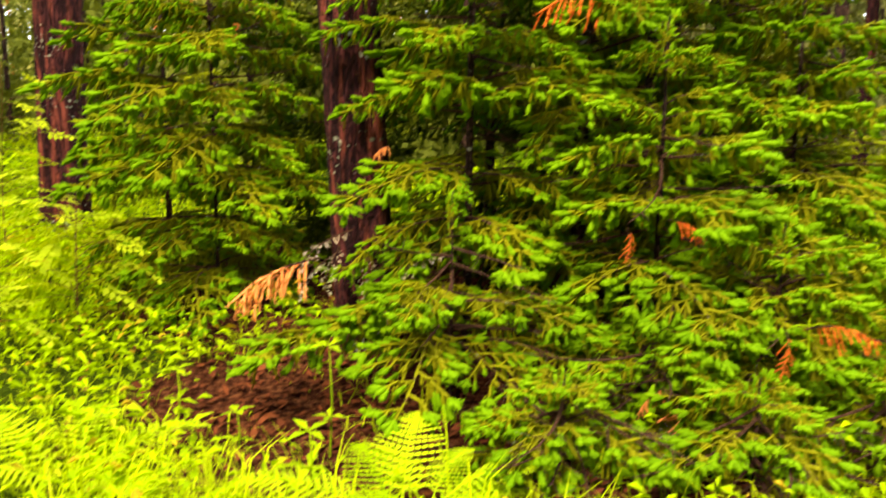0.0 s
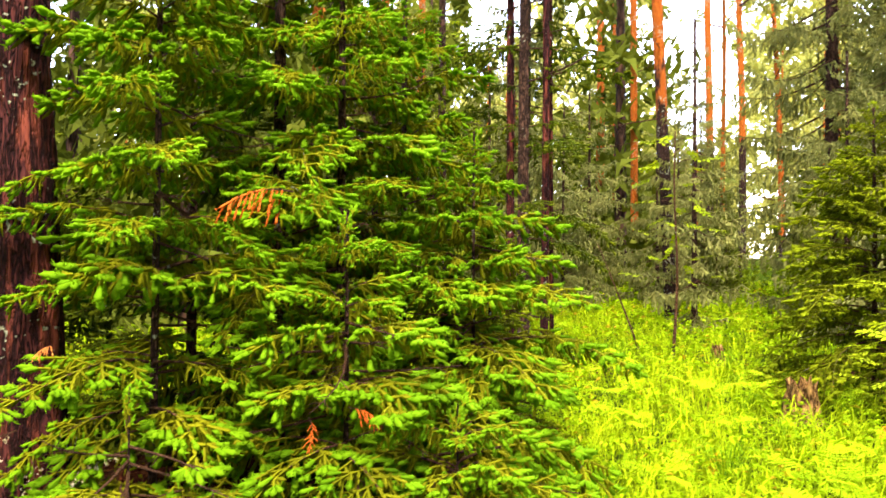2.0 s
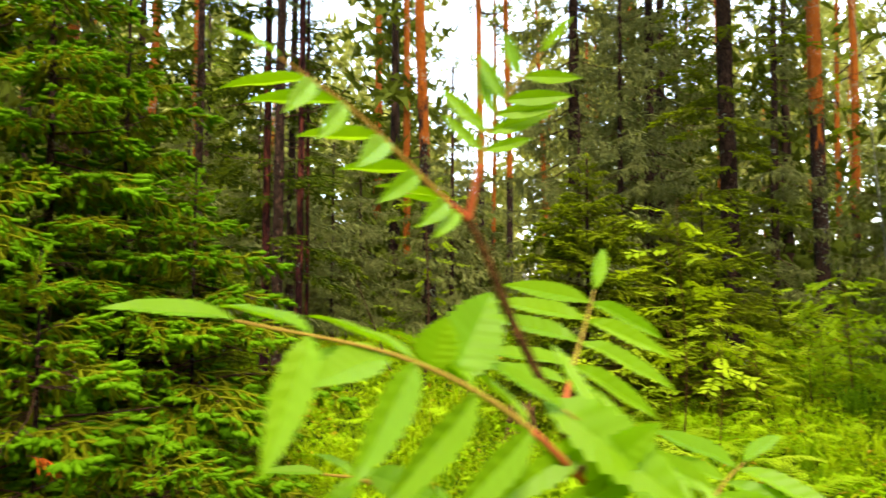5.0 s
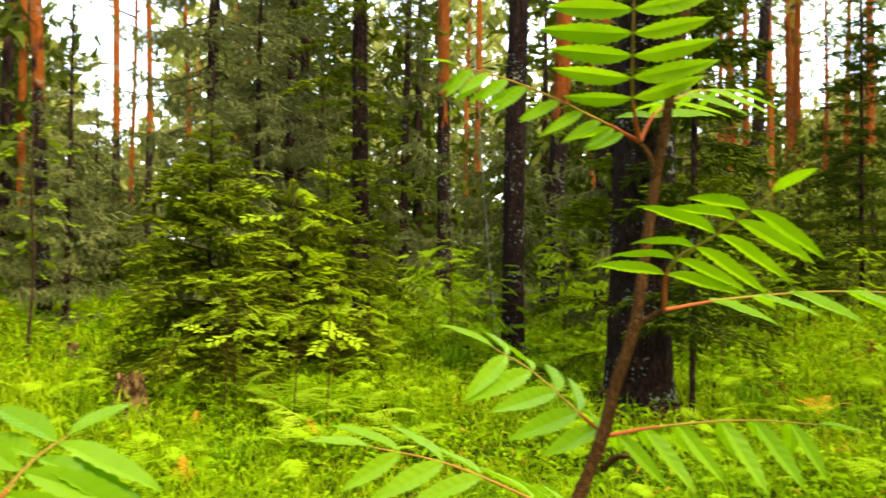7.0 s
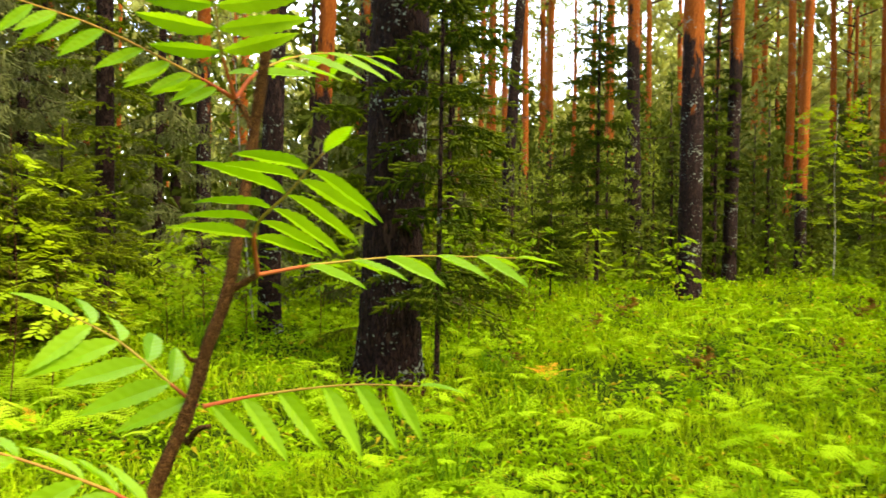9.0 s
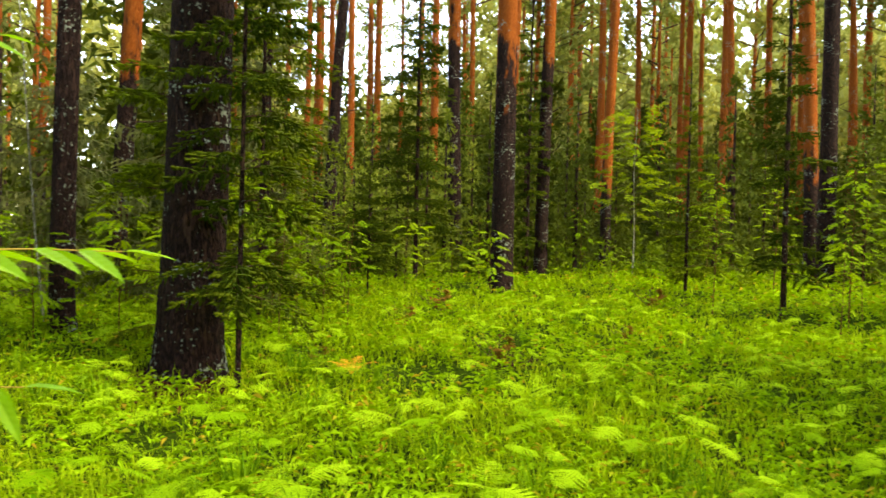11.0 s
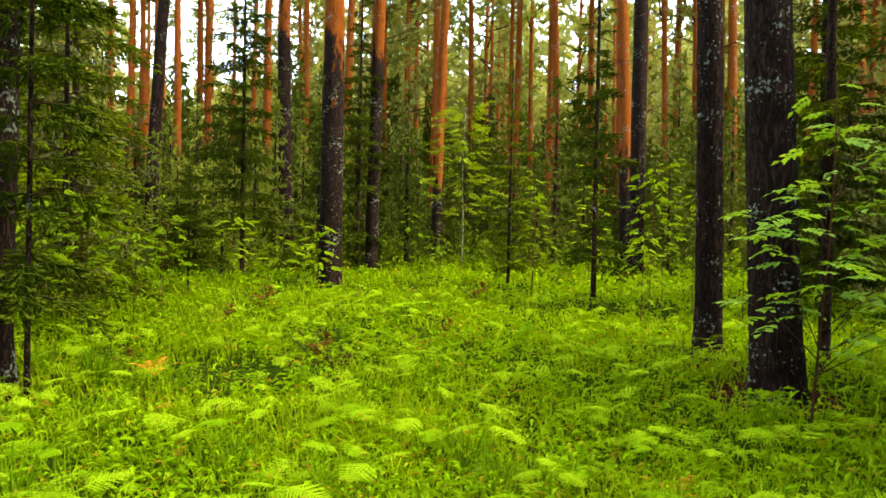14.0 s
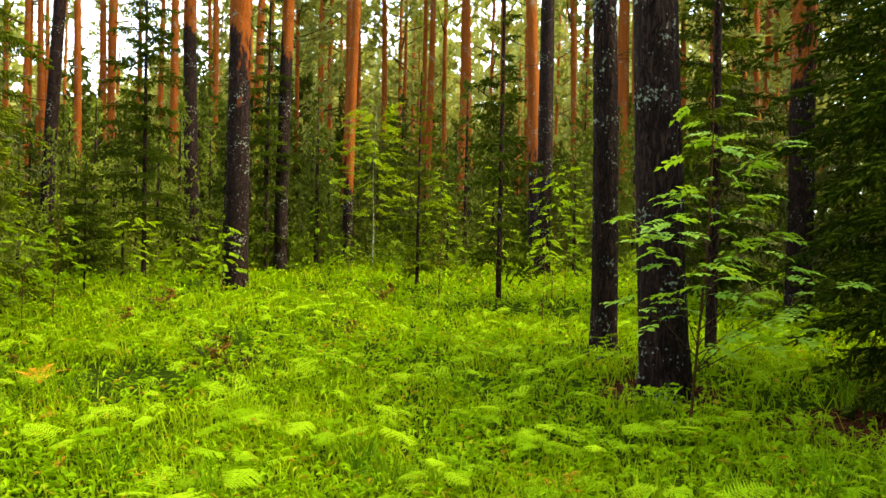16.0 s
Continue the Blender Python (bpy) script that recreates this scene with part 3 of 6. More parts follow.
    shoots(soup, a, b, 0.0055 * plump * coarse ** 0.5, 0)
    a, b = np.array([p for p, _ in tips]), np.array([q for _, q in tips])
    lobes(soup, a, b, 0.0105 * plump * coarse ** 0.5, 1)
    needles(soup, a, unit(b - a), np.linalg.norm(b - a, axis=1), 175 / coarse ** 1.6, 0.0175 * plump * coarse ** 0.6, 0.0036 * coarse ** 1.2, 1, rng, 0.75)
    return soup.mesh("branch", [*(mats or (M_OLD, M_FRESH)), M_TWIG], True)


NEAR_BRANCHES = [(0.4, [near_branch_mesh(0.4, 31 + i, 0.09) for i in range(3)]),
                 (0.75, [near_branch_mesh(0.75, 41 + i, 0.115) for i in range(4)]),
                 (1.1, [near_branch_mesh(1.1, 51 + i, 0.15) for i in range(3)])]
MID_BRANCHES = [(0.5, [near_branch_mesh(0.5, 61 + i, 0.105, (M_YOUNG, M_TIP), 1.5) for i in range(3)]),
                (1.0, [near_branch_mesh(1.0, 71 + i, 0.15, (M_YOUNG, M_TIP), 2.0) for i in range(3)]),
                (1.7, [near_branch_mesh(1.7, 81 + i, 0.22, (M_YOUNG, M_TIP), 2.5) for i in range(3)])]
# branches for tall or farther spruces, haze included in their needle colour
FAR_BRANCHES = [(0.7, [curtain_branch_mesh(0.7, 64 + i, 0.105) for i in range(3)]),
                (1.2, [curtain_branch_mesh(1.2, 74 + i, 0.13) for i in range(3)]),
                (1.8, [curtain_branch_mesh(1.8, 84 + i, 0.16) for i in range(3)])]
# the young spruce sprays in needle colours darkened to stand for shade
SHADED_BRANCHES = [(0.45, [near_branch_mesh(0.45, 66 + i, 0.11, (M_SHADE, M_DIM), 1.8) for i in range(3)]),
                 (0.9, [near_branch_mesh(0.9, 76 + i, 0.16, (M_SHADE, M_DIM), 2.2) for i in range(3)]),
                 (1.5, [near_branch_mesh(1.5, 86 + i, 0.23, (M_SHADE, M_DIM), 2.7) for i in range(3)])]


def dead_spray_mesh(seed, mat):
    """A withered spray, length 0.3 along +x: a level axis with plump shoots, still full of dry needles, hanging from it like fingers."""
    rng = np.random.default_rng(seed)
    soup = Soup()
    s = np.linspace(0, 1, 6)
    main = np.stack([0.3 * s, 0.02 * np.sin(4 * s), 0.02 * np.sin(3 * s) - 0.05 * s ** 2], -1)
    tube(soup, main, np.linspace(0.004, 0.002, 6), 1, 5)
    a, b = [main[2], main[3], main[4]], [main[3], main[4], main[5] + np.array([0.03, 0, -0.02])]
    for k in range(12):
        u = 0.18 + 0.07 * k
        p = np.array([np.interp(u, s, main[:, c]) for c in range(3)])
        d = unit(np.array([0.35, (-1) ** k * rng.uniform(0.1, 0.6), -rng.uniform(0.35, 1.1)]))
        l = rng.uniform(0.05, 0.095) * (1.2 - 0.5 * u)
        q = p + d * l
        a += [p, q]
        b += [q, q + unit(d + np.array([0.1, 0, -0.6])) * l * 0.7]
    a, b = np.array(a), np.array(b)
    lobes(soup, a, b, 0.0058, 0)
    needles(soup, a, unit(b - a), np.linalg.norm(b - a, axis=1), 620, 0.0125, 0.0016, 0, rng)
    return soup.mesh("dead_branch", [mat, M_TWIG], True)


DEAD_BRANCHES = [dead_spray_mesh(91 + i, M_DEAD) for i in range(3)]
PEACH_BRANCHES = [dead_spray_mesh(97 + i, M_PEACH) for i in range(2)]
LICHEN_TWIG = lichen_twig_mesh(95)
rng_spruce = np.random.default_rng(9)


def spruce(x, y, height, spread, per_whorl=6, gap=0.2, low=0.15, dia=None, near=False, label="", lean=(0, 0), bare=0.0, top=None, dark=False, kit=None):
    """A spruce of whorled branches. low: height of the lowest; bare: fraction of the branches left out; top: no
    branches above; dark: needles coloured as in shade.
    """
    tree = thing("spruce_tree", x, y, label or "spruce with dark needles and drooping branches", "spruce tree", "spruces of the forest")
    dia = dia or (0.005 * height + 0.01 if near else 0.018 * height + 0.012)
    part("trunk", trunk_mesh(dia, height, lean[0], lean[1], 99, int(rng_spruce.integers(1, 9999)), False, M_SPRUCE_BARK, 0.15), tree)
    kit = kit or NEAR_BRANCHES if near or kit else SHADED_BRANCHES if dark else MID_BRANCHES if height < 7 and math.hypot(x - 0.8, y + 0.5) < 9.2 else FAR_BRANCHES
    z = low
    while z < height - 0.06 and (top is None or z < top):
        rest = 1 - z / height
        L0 = spread * min(1.0, rest ** 0.85 * (0.75 + 0.6 * min(1, z / (0.35 * height)))) + 0.05
        n = max(3, int(per_whorl * (0.6 + 0.5 * rest)))
        off = rng_spruce.uniform(0, 360)
        for k in range(n):
            if rng_spruce.random() < bare:
                continue
            L = L0 * rng_spruce.uniform(0.65, 1.12)
            ref, meshes = min(kit, key=lambda e: abs(math.log(e[0] / L)))
            tilt = 12 - 38 * (1 - rest) ** 1.4 + rng_spruce.uniform(-9, 9)
            q = L / ref
            zz = z + rng_spruce.uniform(-0.3, 0.3) * gap * (0.6 if near else 1)
            m = pose(lean[0] * zz, lean[1] * zz, zz, 0, tilt, off + 360 * k / n + rng_spruce.uniform(-14, 14)) @ pose(0, 0, 0, rng_spruce.uniform(-14, 14), 0, 0) @ Matrix.Diagonal((q, q, q, 1))
            part("branch", meshes[int(rng_spruce.integers(0, len(meshes)))], tree, m)
        z += gap * rng_spruce.uniform(0.75, 1.2) * (0.65 + 0.5 * rest)
    if near:
        for k in range(18):
            z = rng_spruce.uniform(0.12, 0.75) * height
            part("dead_twig", DEAD_LIMBS[k % 3], tree, pose(lean[0] * z, lean[1] * z, z, 0, rng_spruce.uniform(-10, 25), rng_spruce.uniform(0, 360)) @ Matrix.Diagonal((0.5, 0.5, 0.5, 1)))
    if near or height < 6:
        part("leader", kit[0][1][0], tree, pose(lean[0] * height, lean[1] * height, height - 0.2, 0, -86, 30) @ Matrix.Diagonal((0.5, 0.35, 0.5, 1)))
    return tree


def far_spruce_mesh(seed, n, per, nl, nw, mat=None):
    """Crown of a spruce of height 1 and half-width about 0.2 in one mesh."""
    rng = np.random.default_rng(seed)
    soup = Soup()
    z = 0.06 + 0.93 * rng.random(n) ** 1.15
    a = rng.random(n) * 6.28
    r = 0.2 * (1 - z) ** 0.85 * (0.4 + 0.95 * rng.random(n) ** 0.8) + 0.012
    d = np.stack([np.cos(a), np.sin(a), 0.5 * z - 0.42 + rng.normal(size=n) * 0.08], -1)
    start = np.stack([0 * z, 0 * z, z], -1)
    needles(soup, start + d * (r * 0.12)[:, None], unit(d), r, per, nl, nw, 0, rng, 0.55)
    return soup.mesh("crown", [mat or M_FAR])


def slim_trunk_mesh():
    soup = Soup()
    tube(soup, [(0, 0, 0), (0, 0, 0.5), (0, 0, 1)], [0.014, 0.009, 0.002], 0, 6)
    return soup.mesh("trunk", [M_SPRUCE_BARK], True)


SLIM_TRUNK = slim_trunk_mesh()
FAR_SPRUCES = [far_spruce_mesh(101 + i, 220, 58, 0.058, 0.0105) for i in range(3)]
THICKET_SPRUCES = [far_spruce_mesh(111 + i, 200, 62, 0.037, 0.0086) for i in range(3)]
HAZED_SPRUCES = [far_spruce_mesh(117 + i, 150, 52, 0.037, 0.0086, M_HAZED_FAR) for i in range(3)]


def far_spruce(x, y, height, width=1.0, fine=False, light=False):
    tree = thing("spruce_tree", x, y, "spruce behind the clearing, its green lightened for haze" if light else "dense dark green spruce deep in the forest", "spruce tree", "spruces of the forest")
    kit = HAZED_SPRUCES if light else THICKET_SPRUCES if fine else FAR_SPRUCES
    part("trunk", SLIM_TRUNK, tree, Matrix.Diagonal((height, height, height, 1)))
    part("crown", kit[int(rng_spruce.integers(0, 3))], tree, pose(0, 0, -0.1, 0, 0, rng_spruce.uniform(0, 360)) @ Matrix.Diagonal((height * width, height * width, height, 1)))
    return tree


# pines whose trunks stand out: place, girth, lean, height where the bark turns orange
pine(7.49, 1.75, 0.56, -0.002, 0.005, 99, near=True, label="thick pine with dark furrowed bark and grey lichen at its foot")
pine(19.36, 3.56, 0.30, 0.011, -0.045, 99)
pine(27.29, 4.80, 0.27, -0.001, 0.003, 2.5)
pine(29.83, 6.99, 0.23, -0.001, 0.004, 1.6)
pine(19.97, 0.56, 0.34, -0.002, 0.021, 5.4)
pine(14.61, -0.63, 0.40, 0.001, -0.019, 3.9, near=True)
pine(17.37, -1.44, 0.28, 0.0, -0.005, 4.6)
pine(20.48, -3.02, 0.26, -0.001, -0.016, 1.9)
pine(32.69, -5.44, 0.27, 0.002, 0.013, 0.9)
pine(32.43, -7.04, 0.23, 0.002, 0.011, 1.0)
pine(28.15, -7.90, 0.26, 0.005, 0.020, 2.9)
pine(21.79, -8.29, 0.37, 0.013, 0.039, 2.5)
pine(16.88, -6.77, 0.34, -0.004, -0.010, 99)
pine(28.93, -12.08, 0.26, 0.008, 0.020, 1.0)
pine(30.39, -13.79, 0.23, 0.006, 0.014, 1.1)
pine(8.47, -4.60, 0.27, 0.003, 0.007, 99, near=True)
pine(22.57, -11.67, 0.31, 0.012, 0.026, 2.3)
pine(6.90, -4.48, 0.40, 0.009, 0.017, 99, near=True, label="thick pine with dark furrowed bark, loose at its foot")
pine(10.25, -8.10, 0.34, -0.001, -0.001, 3.4)
pine(26.02, -17.80, 0.26, 0.012, 0.019, 3.1)
pine(22.75, -11.33, 0.34, 0.008, 0.019, 1.0)
pine(9.22, 3.94, 0.27, 0.0, 0.0, 99, near=True)
pine(15.29, 9.07, 0.32, -0.004, 0.006, 4.0)
pine(12.80, 4.30, 0.36, 0.0, 0.0, 4.6)
pine(24.61, 9.65, 0.30, 0.0, 0.0, 2.4)
pine(22.91, 12.93, 0.27, 0.0, 0.0, 2.6)
pine(18.11, 15.92, 0.24, 0.0, 0.0, 2.0)
pine(11.33, 20.90, 0.27, 0.0, 0.0, 2.4)
pine(2.2, 14.2, 0.24, -0.01, 0.0, 3.0)
pine(12.40, 5.05, 0.31, 0.013, -0.028, 3.5)
pine(17.51, 16.52, 0.31, -0.001, 0.001, 3.9)
pine(16.29, 22.66, 0.28, -0.005, 0.003, 4.4)
pine(18.95, 25.68, 0.20, 0.004, -0.003, 2.6)
pine(10.23, 16.94, 0.19, -0.010, 0.006, 1.3)
pine(7.3, 10.8, 0.2, -0.031, 0.020, 3.4)
pine(6.00, 20.76, 0.22, -0.016, 0.004, 3.3)
pine(4.38, 19.07, 0.23, 0.010, -0.002, 4.4)
pine(-3.02, 5.90, 0.36, 0.012, 0.006, 99, near=True, bark=M_PINE_RED, label="pine with reddish furrowed bark among young spruces")
pine(-0.39, 3.70, 0.30, -0.03, -0.005, 99, near=True, bark=M_PINE_RED, label="pine with reddish dark bark behind the young spruces")
pine(-5.01, 11.82, 0.28, 0.03, 0.023, 99)
pine(-3.73, 13.34, 0.25, -0.004, -0.001, 2.1)
pine(3.66, 7.40, 0.085, 0.001, 0.0, 99, limbs=10, bark=M_PINE_RED, height=11, label="very thin dead conifer with bare twigs")
pine(3.46, 7.85, 0.1, -0.003, 0.001, 99, limbs=10, bark=M_PINE_RED, height=11, label="very thin dead conifer with bare twigs")
pine(3.90, 7.75, 0.05, -0.003, 0.001, 99, limbs=8, bark=M_PINE_RED, height=12, label="very thin dead conifer with bare twigs")
pine(17.19, 22.15, 0.26, -0.008, 0.006, 4.8)

# young spruces close to the start of the path
BRIGHT = "young spruce with fresh pale green shoot tips"
spruce(0.91, 3.20, 1.52, 0.72, 6, 0.24, 0.25, 0.03, near=True, label=BRIGHT)
spruce(0.12, 3.47, 3.7, 0.75, 7, 0.29, 0.62, 0.04, near=True, top=3.2, bare=0.08, label=BRIGHT)
spruce(0.68, 4.00, 4.4, 1.0, 6, 0.33, 0.7, 0.085, near=True, top=3.5, bare=0.12, label=BRIGHT)
spruce(0.99, 3.90, 3.7, 0.85, 6, 0.32, 0.5, 0.06, near=True, top=3.4, bare=0.12, label=BRIGHT)
spruce(1.42, 4.26, 3.0, 0.95, 6, 0.28, 0.3, 0.05, near=True, bare=0.08, label=BRIGHT)
spruce(1.72, 3.90, 2.0, 0.9, 7, 0.23, 0.15, 0.03, near=True, label=BRIGHT)
spruce(1.33, 2.93, 0.75, 0.75, 8, 0.16, 0.08, near=True, label=BRIGHT)
spruce(0.78, 2.76, 0.42, 0.55, 7, 0.14, 0.06, near=True, label="low spruce seedling with fresh green shoots")
spruce(0.45, 2.40, 0.34, 0.42, 7, 0.11, 0.05, near=True, label="low spruce seedling with fresh green shoots")
spruce(1.05, 2.32, 0.36, 0.45, 7, 0.12, 0.05, near=True, label="low spruce seedling with fresh green shoots")
spruce(1.50, 2.43, 0.4, 0.5, 6, 0.14, 0.06, near=True, label="low spruce seedling with fresh green shoots")
spruce(0.06, 3.05, 0.85, 0.9, 8, 0.13, 0.26, near=True, top=0.47, label=BRIGHT)
spruce(0.25, 4.99, 3.4, 1.0, 6, 0.26, 0.2, dark=True, label="shaded young spruce behind the bright ones")
spruce(1.44, 5.23, 3.2, 1.0, 6, 0.26, 0.2, dark=True, label="shaded young spruce behind the bright ones")
spruce(-0.82, 5.45, 2.4, 0.9, 6, 0.26, 0.15, dark=True, label="shaded young spruce behind the bright ones")
spruce(-1.32, 4.33, 2.9, 0.9, 7, 0.23, 0.15, near=True, label="slender young spruce with light green needles")
spruce(-1.96, 5.31, 2.0, 0.7, 6, 0.24, 0.2, label="slender young spruce with light green needles")
spruce(2.16, 4.86, 1.5, 0.8, 6, 0.22, 0.2, label="young spruce at the edge of the clearing")

# spruces of the middle distance
spruce(9.80, 6.85, 14.0, 1.15, 6, 0.42, 0.9, 0.27, bare=0.3, top=9.0, kit=MID_BRANCHES, label="tall spruce with a dark trunk and sparse lower branches")
spruce(5.62, 5.12, 2.45, 1.0, 8, 0.19, 0.1, label="bushy young spruce beside the rotten stump")
spruce(7.3, 5.2, 2.2, 1.0, 7, 0.22, 0.1, label="bushy young spruce with yellow-green needles")
spruce(6.55, 5.0, 1.9, 0.95, 7, 0.2, 0.1, label="bushy young spruce with yellow-green needles")
spruce(6.3, -6.6, 9.0, 1.45, 8, 0.28, 0.3, 0.16, top=5.0, dark=True, label="shaded spruce with drooping branches")
spruce(5.37, -6.25, 6.0, 1.15, 8, 0.24, 0.2, top=4.2, dark=True, label="shaded spruce with drooping branches")
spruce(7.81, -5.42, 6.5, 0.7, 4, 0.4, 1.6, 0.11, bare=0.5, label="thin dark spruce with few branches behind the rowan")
spruce(9.5, -8.9, 7.0, 1.2, 6, 0.3, 0.4, dark=True, top=5.2, label="shaded spruce with drooping branches")
spruce(11.5, -7.6, 6.5, 1.2, 6, 0.3, 0.4, dark=True, top=5.2, label="shaded spruce with drooping branches")
spruce(10.7, -9.2, 6.0, 1.3, 6, 0.35, 0.3)
spruce(12.8, -8.8, 4.0, 1.2, 6, 0.3, 0.3)
spruce(13.00, 1.32, 2.0, 0.6, 7, 0.16, 0.55, 0.03, dark=True, label="small thin spruce on a bare stem")
spruce(15.71, 0.96, 6.5, 0.9, 6, 0.28, 1.0, 0.09, bare=0.15, dark=True, label="thin spruce with sparse branches")
spruce(17.31, -1.13, 7.0, 0.6, 5, 0.3, 0.8, 0.08, bare=0.2, dark=True, label="thin spruce with sparse branches")
spruce(14.43, -3.73, 3.8, 0.6, 6, 0.26, 0.5, 0.06, bare=0.2, kit=MID_BRANCHES, label="thin young spruce on the far side of the clearing")
spruce(11.72, -4.42, 5.6, 0.55, 5, 0.28, 0.7, 0.08, dark=True, bare=0.3, label="thin shaded spruce at the edge of the clearing")
spruce(7.03, 9.75, 4.5, 0.8, 6, 0.3, 0.3, label="young dark spruce by the path")
spruce(7.7, 7.6, 3.6, 1.1, 6, 0.28, 0.2)
spruce(9.74, 10.09, 12.0, 1.9, 6, 0.45, 0.6, 0.24, top=9.5, label="tall dense grey-green spruce")
spruce(9.24, 8.4, 6.0, 1.3, 6, 0.35, 0.4)
spruce(3.50, 7.55, 10.0, 1.0, 5, 0.4, 1.3, 0.13, top=7.5, bare=0.35, dark=True, label="tall shaded spruce with dead lower twigs")
spruce(3.0, 8.9, 8.0, 1.1, 5, 0.42, 1.2, 0.12, top=6.5, bare=0.3, dark=True)
spruce(4.7, 10.4, 9.0, 0.9, 5, 0.42, 0.8, 0.14, top=7.0, bare=0.25)
spruce(11.5, 10.0, 12.0, 1.5, 6, 0.45, 0.6, 0.22, top=10, bare=0.25)
spruce(13.2, 11.3, 13.0, 1.5, 6, 0.5, 0.6, 0.24, top=11, bare=0.25)
spruce(13.5, 8.8, 9.0, 1.3, 6, 0.45, 0.6, 0.18, top=8, bare=0.3)
spruce(8.2, 2.3, 5.0, 0.8, 5, 0.34, 0.4, 0.07, bare=0.2, label="slender spruce growing against the thick pine")
spruce(7.02, 1.17, 6.0, 0.68, 5, 0.3, 0.8, 0.045, dark=True, bare=0.25, top=4.5, label="small spruce in front of the thick pine")
spruce(10.6, 3.3, 5.5, 1.0, 5, 0.4, 0.5, bare=0.2)
spruce(12.6, 2.8, 6.0, 1.1, 5, 0.4, 0.5, bare=0.2)
spruce(11.2, 5.2, 4.0, 1.1, 6, 0.32, 0.3)
spruce(10.7, 2.25, 6.2, 1.35, 6, 0.3, 0.5, 0.07, bare=0.2, kit=MID_BRANCHES, label="spruce with thin drooping branches beside the thick pine")

# the forest all round: thicket, then trees farther off, with a gap of open sky to the north-east
rng_far = np.random.default_rng(77)


def open_sky(a):
    return radians(53.5) < a < radians(62)


for i in range(125):
    a, r = radians(rng_far.uniform(-60, 125)), rng_far.uniform(16.5, 29)
    x, y = 0.8 + r * math.cos(a), -0.5 + r * math.sin(a)
    tall = a > radians(20) and i % 3 == 0
    h = rng_far.uniform(8, 12) if tall else rng_far.uniform(1.8, 4.4)
    far_spruce(x, y, min(h, 0.13 * r) if open_sky(a) else h, rng_far.uniform(0.8, 1.35), True)
for i in range(20):
    a, r = radians(rng_far.uniform(-36, 14)), rng_far.uniform(17, 27)
    far_spruce(0.8 + r * math.cos(a), -0.5 + r * math.sin(a), rng_far.uniform(2.6, 5.2), rng_far.uniform(0.7, 1.1), True)
for i in range(46):
    a, r = radians(rng_far.uniform(-36, 20)), rng_far.uniform(21, 33)
    far_spruce(0.8 + r * math.cos(a), -0.5 + r * math.sin(a), rng_far.uniform(2.4, 5.0), rng_far.uniform(0.65, 1.0), True)
for i in range(26):
    a, r = radians(-37 + 2.0 * i + rng_far.uniform(-1, 1)), rng_far.uniform(25, 44)
    pine(0.8 + r * math.cos(a), -0.5 + r * math.sin(a), rng_far.uniform(0.24, 0.36), rng_far.normal() * 0.008, rng_far.normal() * 0.008, rng_far.uniform(0.3, 2.0), limbs=0, height=rng_far.uniform(19, 24))
for x, y, h in ((6.3, 12.6, 3.6), (7.6, 14.2, 4.2), (8.4, 13.0, 3.4), (9.9, 14.6, 3.8), (5.2, 13.4, 4.4), (4.3, 14.8, 5.0), (11.4, 16.0, 4.4), (6.9, 16.5, 4.6)):
    spruce(x, y, h, 0.26 * h, 6, 0.3, 0.2, label="young dark spruce deep in the forest")
for i in range(140):
    a, r = radians(rng_far.uniform(-65, 130) if i < 95 else rng_far.uniform(-45, 15)), rng_far.uniform(30, 80)
    pine(0.8 + r * math.cos(a), -0.5 + r * math.sin(a), rng_far.uniform(0.2, 0.36), rng_far.normal() * 0.012, rng_far.normal() * 0.012, rng_far.uniform(0.5, 3.5), far=not (open_sky(a) or radians(4) < a < radians(18)), limbs=0,
         height=rng_far.uniform(13, 22))
# the last three are added out of view, to shade the clearing's south side
for x, y, h in ((0.04, 10.89, 7.5), (-1.50, 11.83, 8.0), (1.38, 12.44, 8.5), (2.34, 13.57, 8.0), (0.40, 14.50, 9.0), (-2.85, 10.58, 6.0), (3.2, -6.6, 6.5), (2.2, -5.6, 5.5), (4.2, -8.0, 7.0)):
    far_spruce(x, y, h, 0.85, True)
# a row of spruces whose lighter colour stands in for haze
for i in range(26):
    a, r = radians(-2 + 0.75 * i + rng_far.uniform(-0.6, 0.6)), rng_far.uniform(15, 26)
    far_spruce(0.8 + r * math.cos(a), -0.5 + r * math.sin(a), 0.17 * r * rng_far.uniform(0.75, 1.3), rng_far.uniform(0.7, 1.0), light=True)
# unseen spruces added behind the path, to keep low sky light off the young spruces
for i in range(16):
    a, r = radians(185 + 6.5 * i), 7.5 + 2.5 * (i % 3)
    far_spruce(0.8 + r * math.cos(a), -0.5 + r * math.sin(a), 7.0 + 1.5 * (i % 2), 1.1)
# more unseen trees, added to close the wood behind the path and give shade
for i in range(40):
    a, r = radians(rng_far.uniform(130, 295)), rng_far.uniform(8, 30)
    x, y = 0.8 + r * math.cos(a), -0.5 + r * math.sin(a)
    if i % 3:
        far_spruce(x, y, rng_far.uniform(4, 11))
    else:
        pine(x, y, 0.3, bark_from=4.0, far=True, limbs=0)


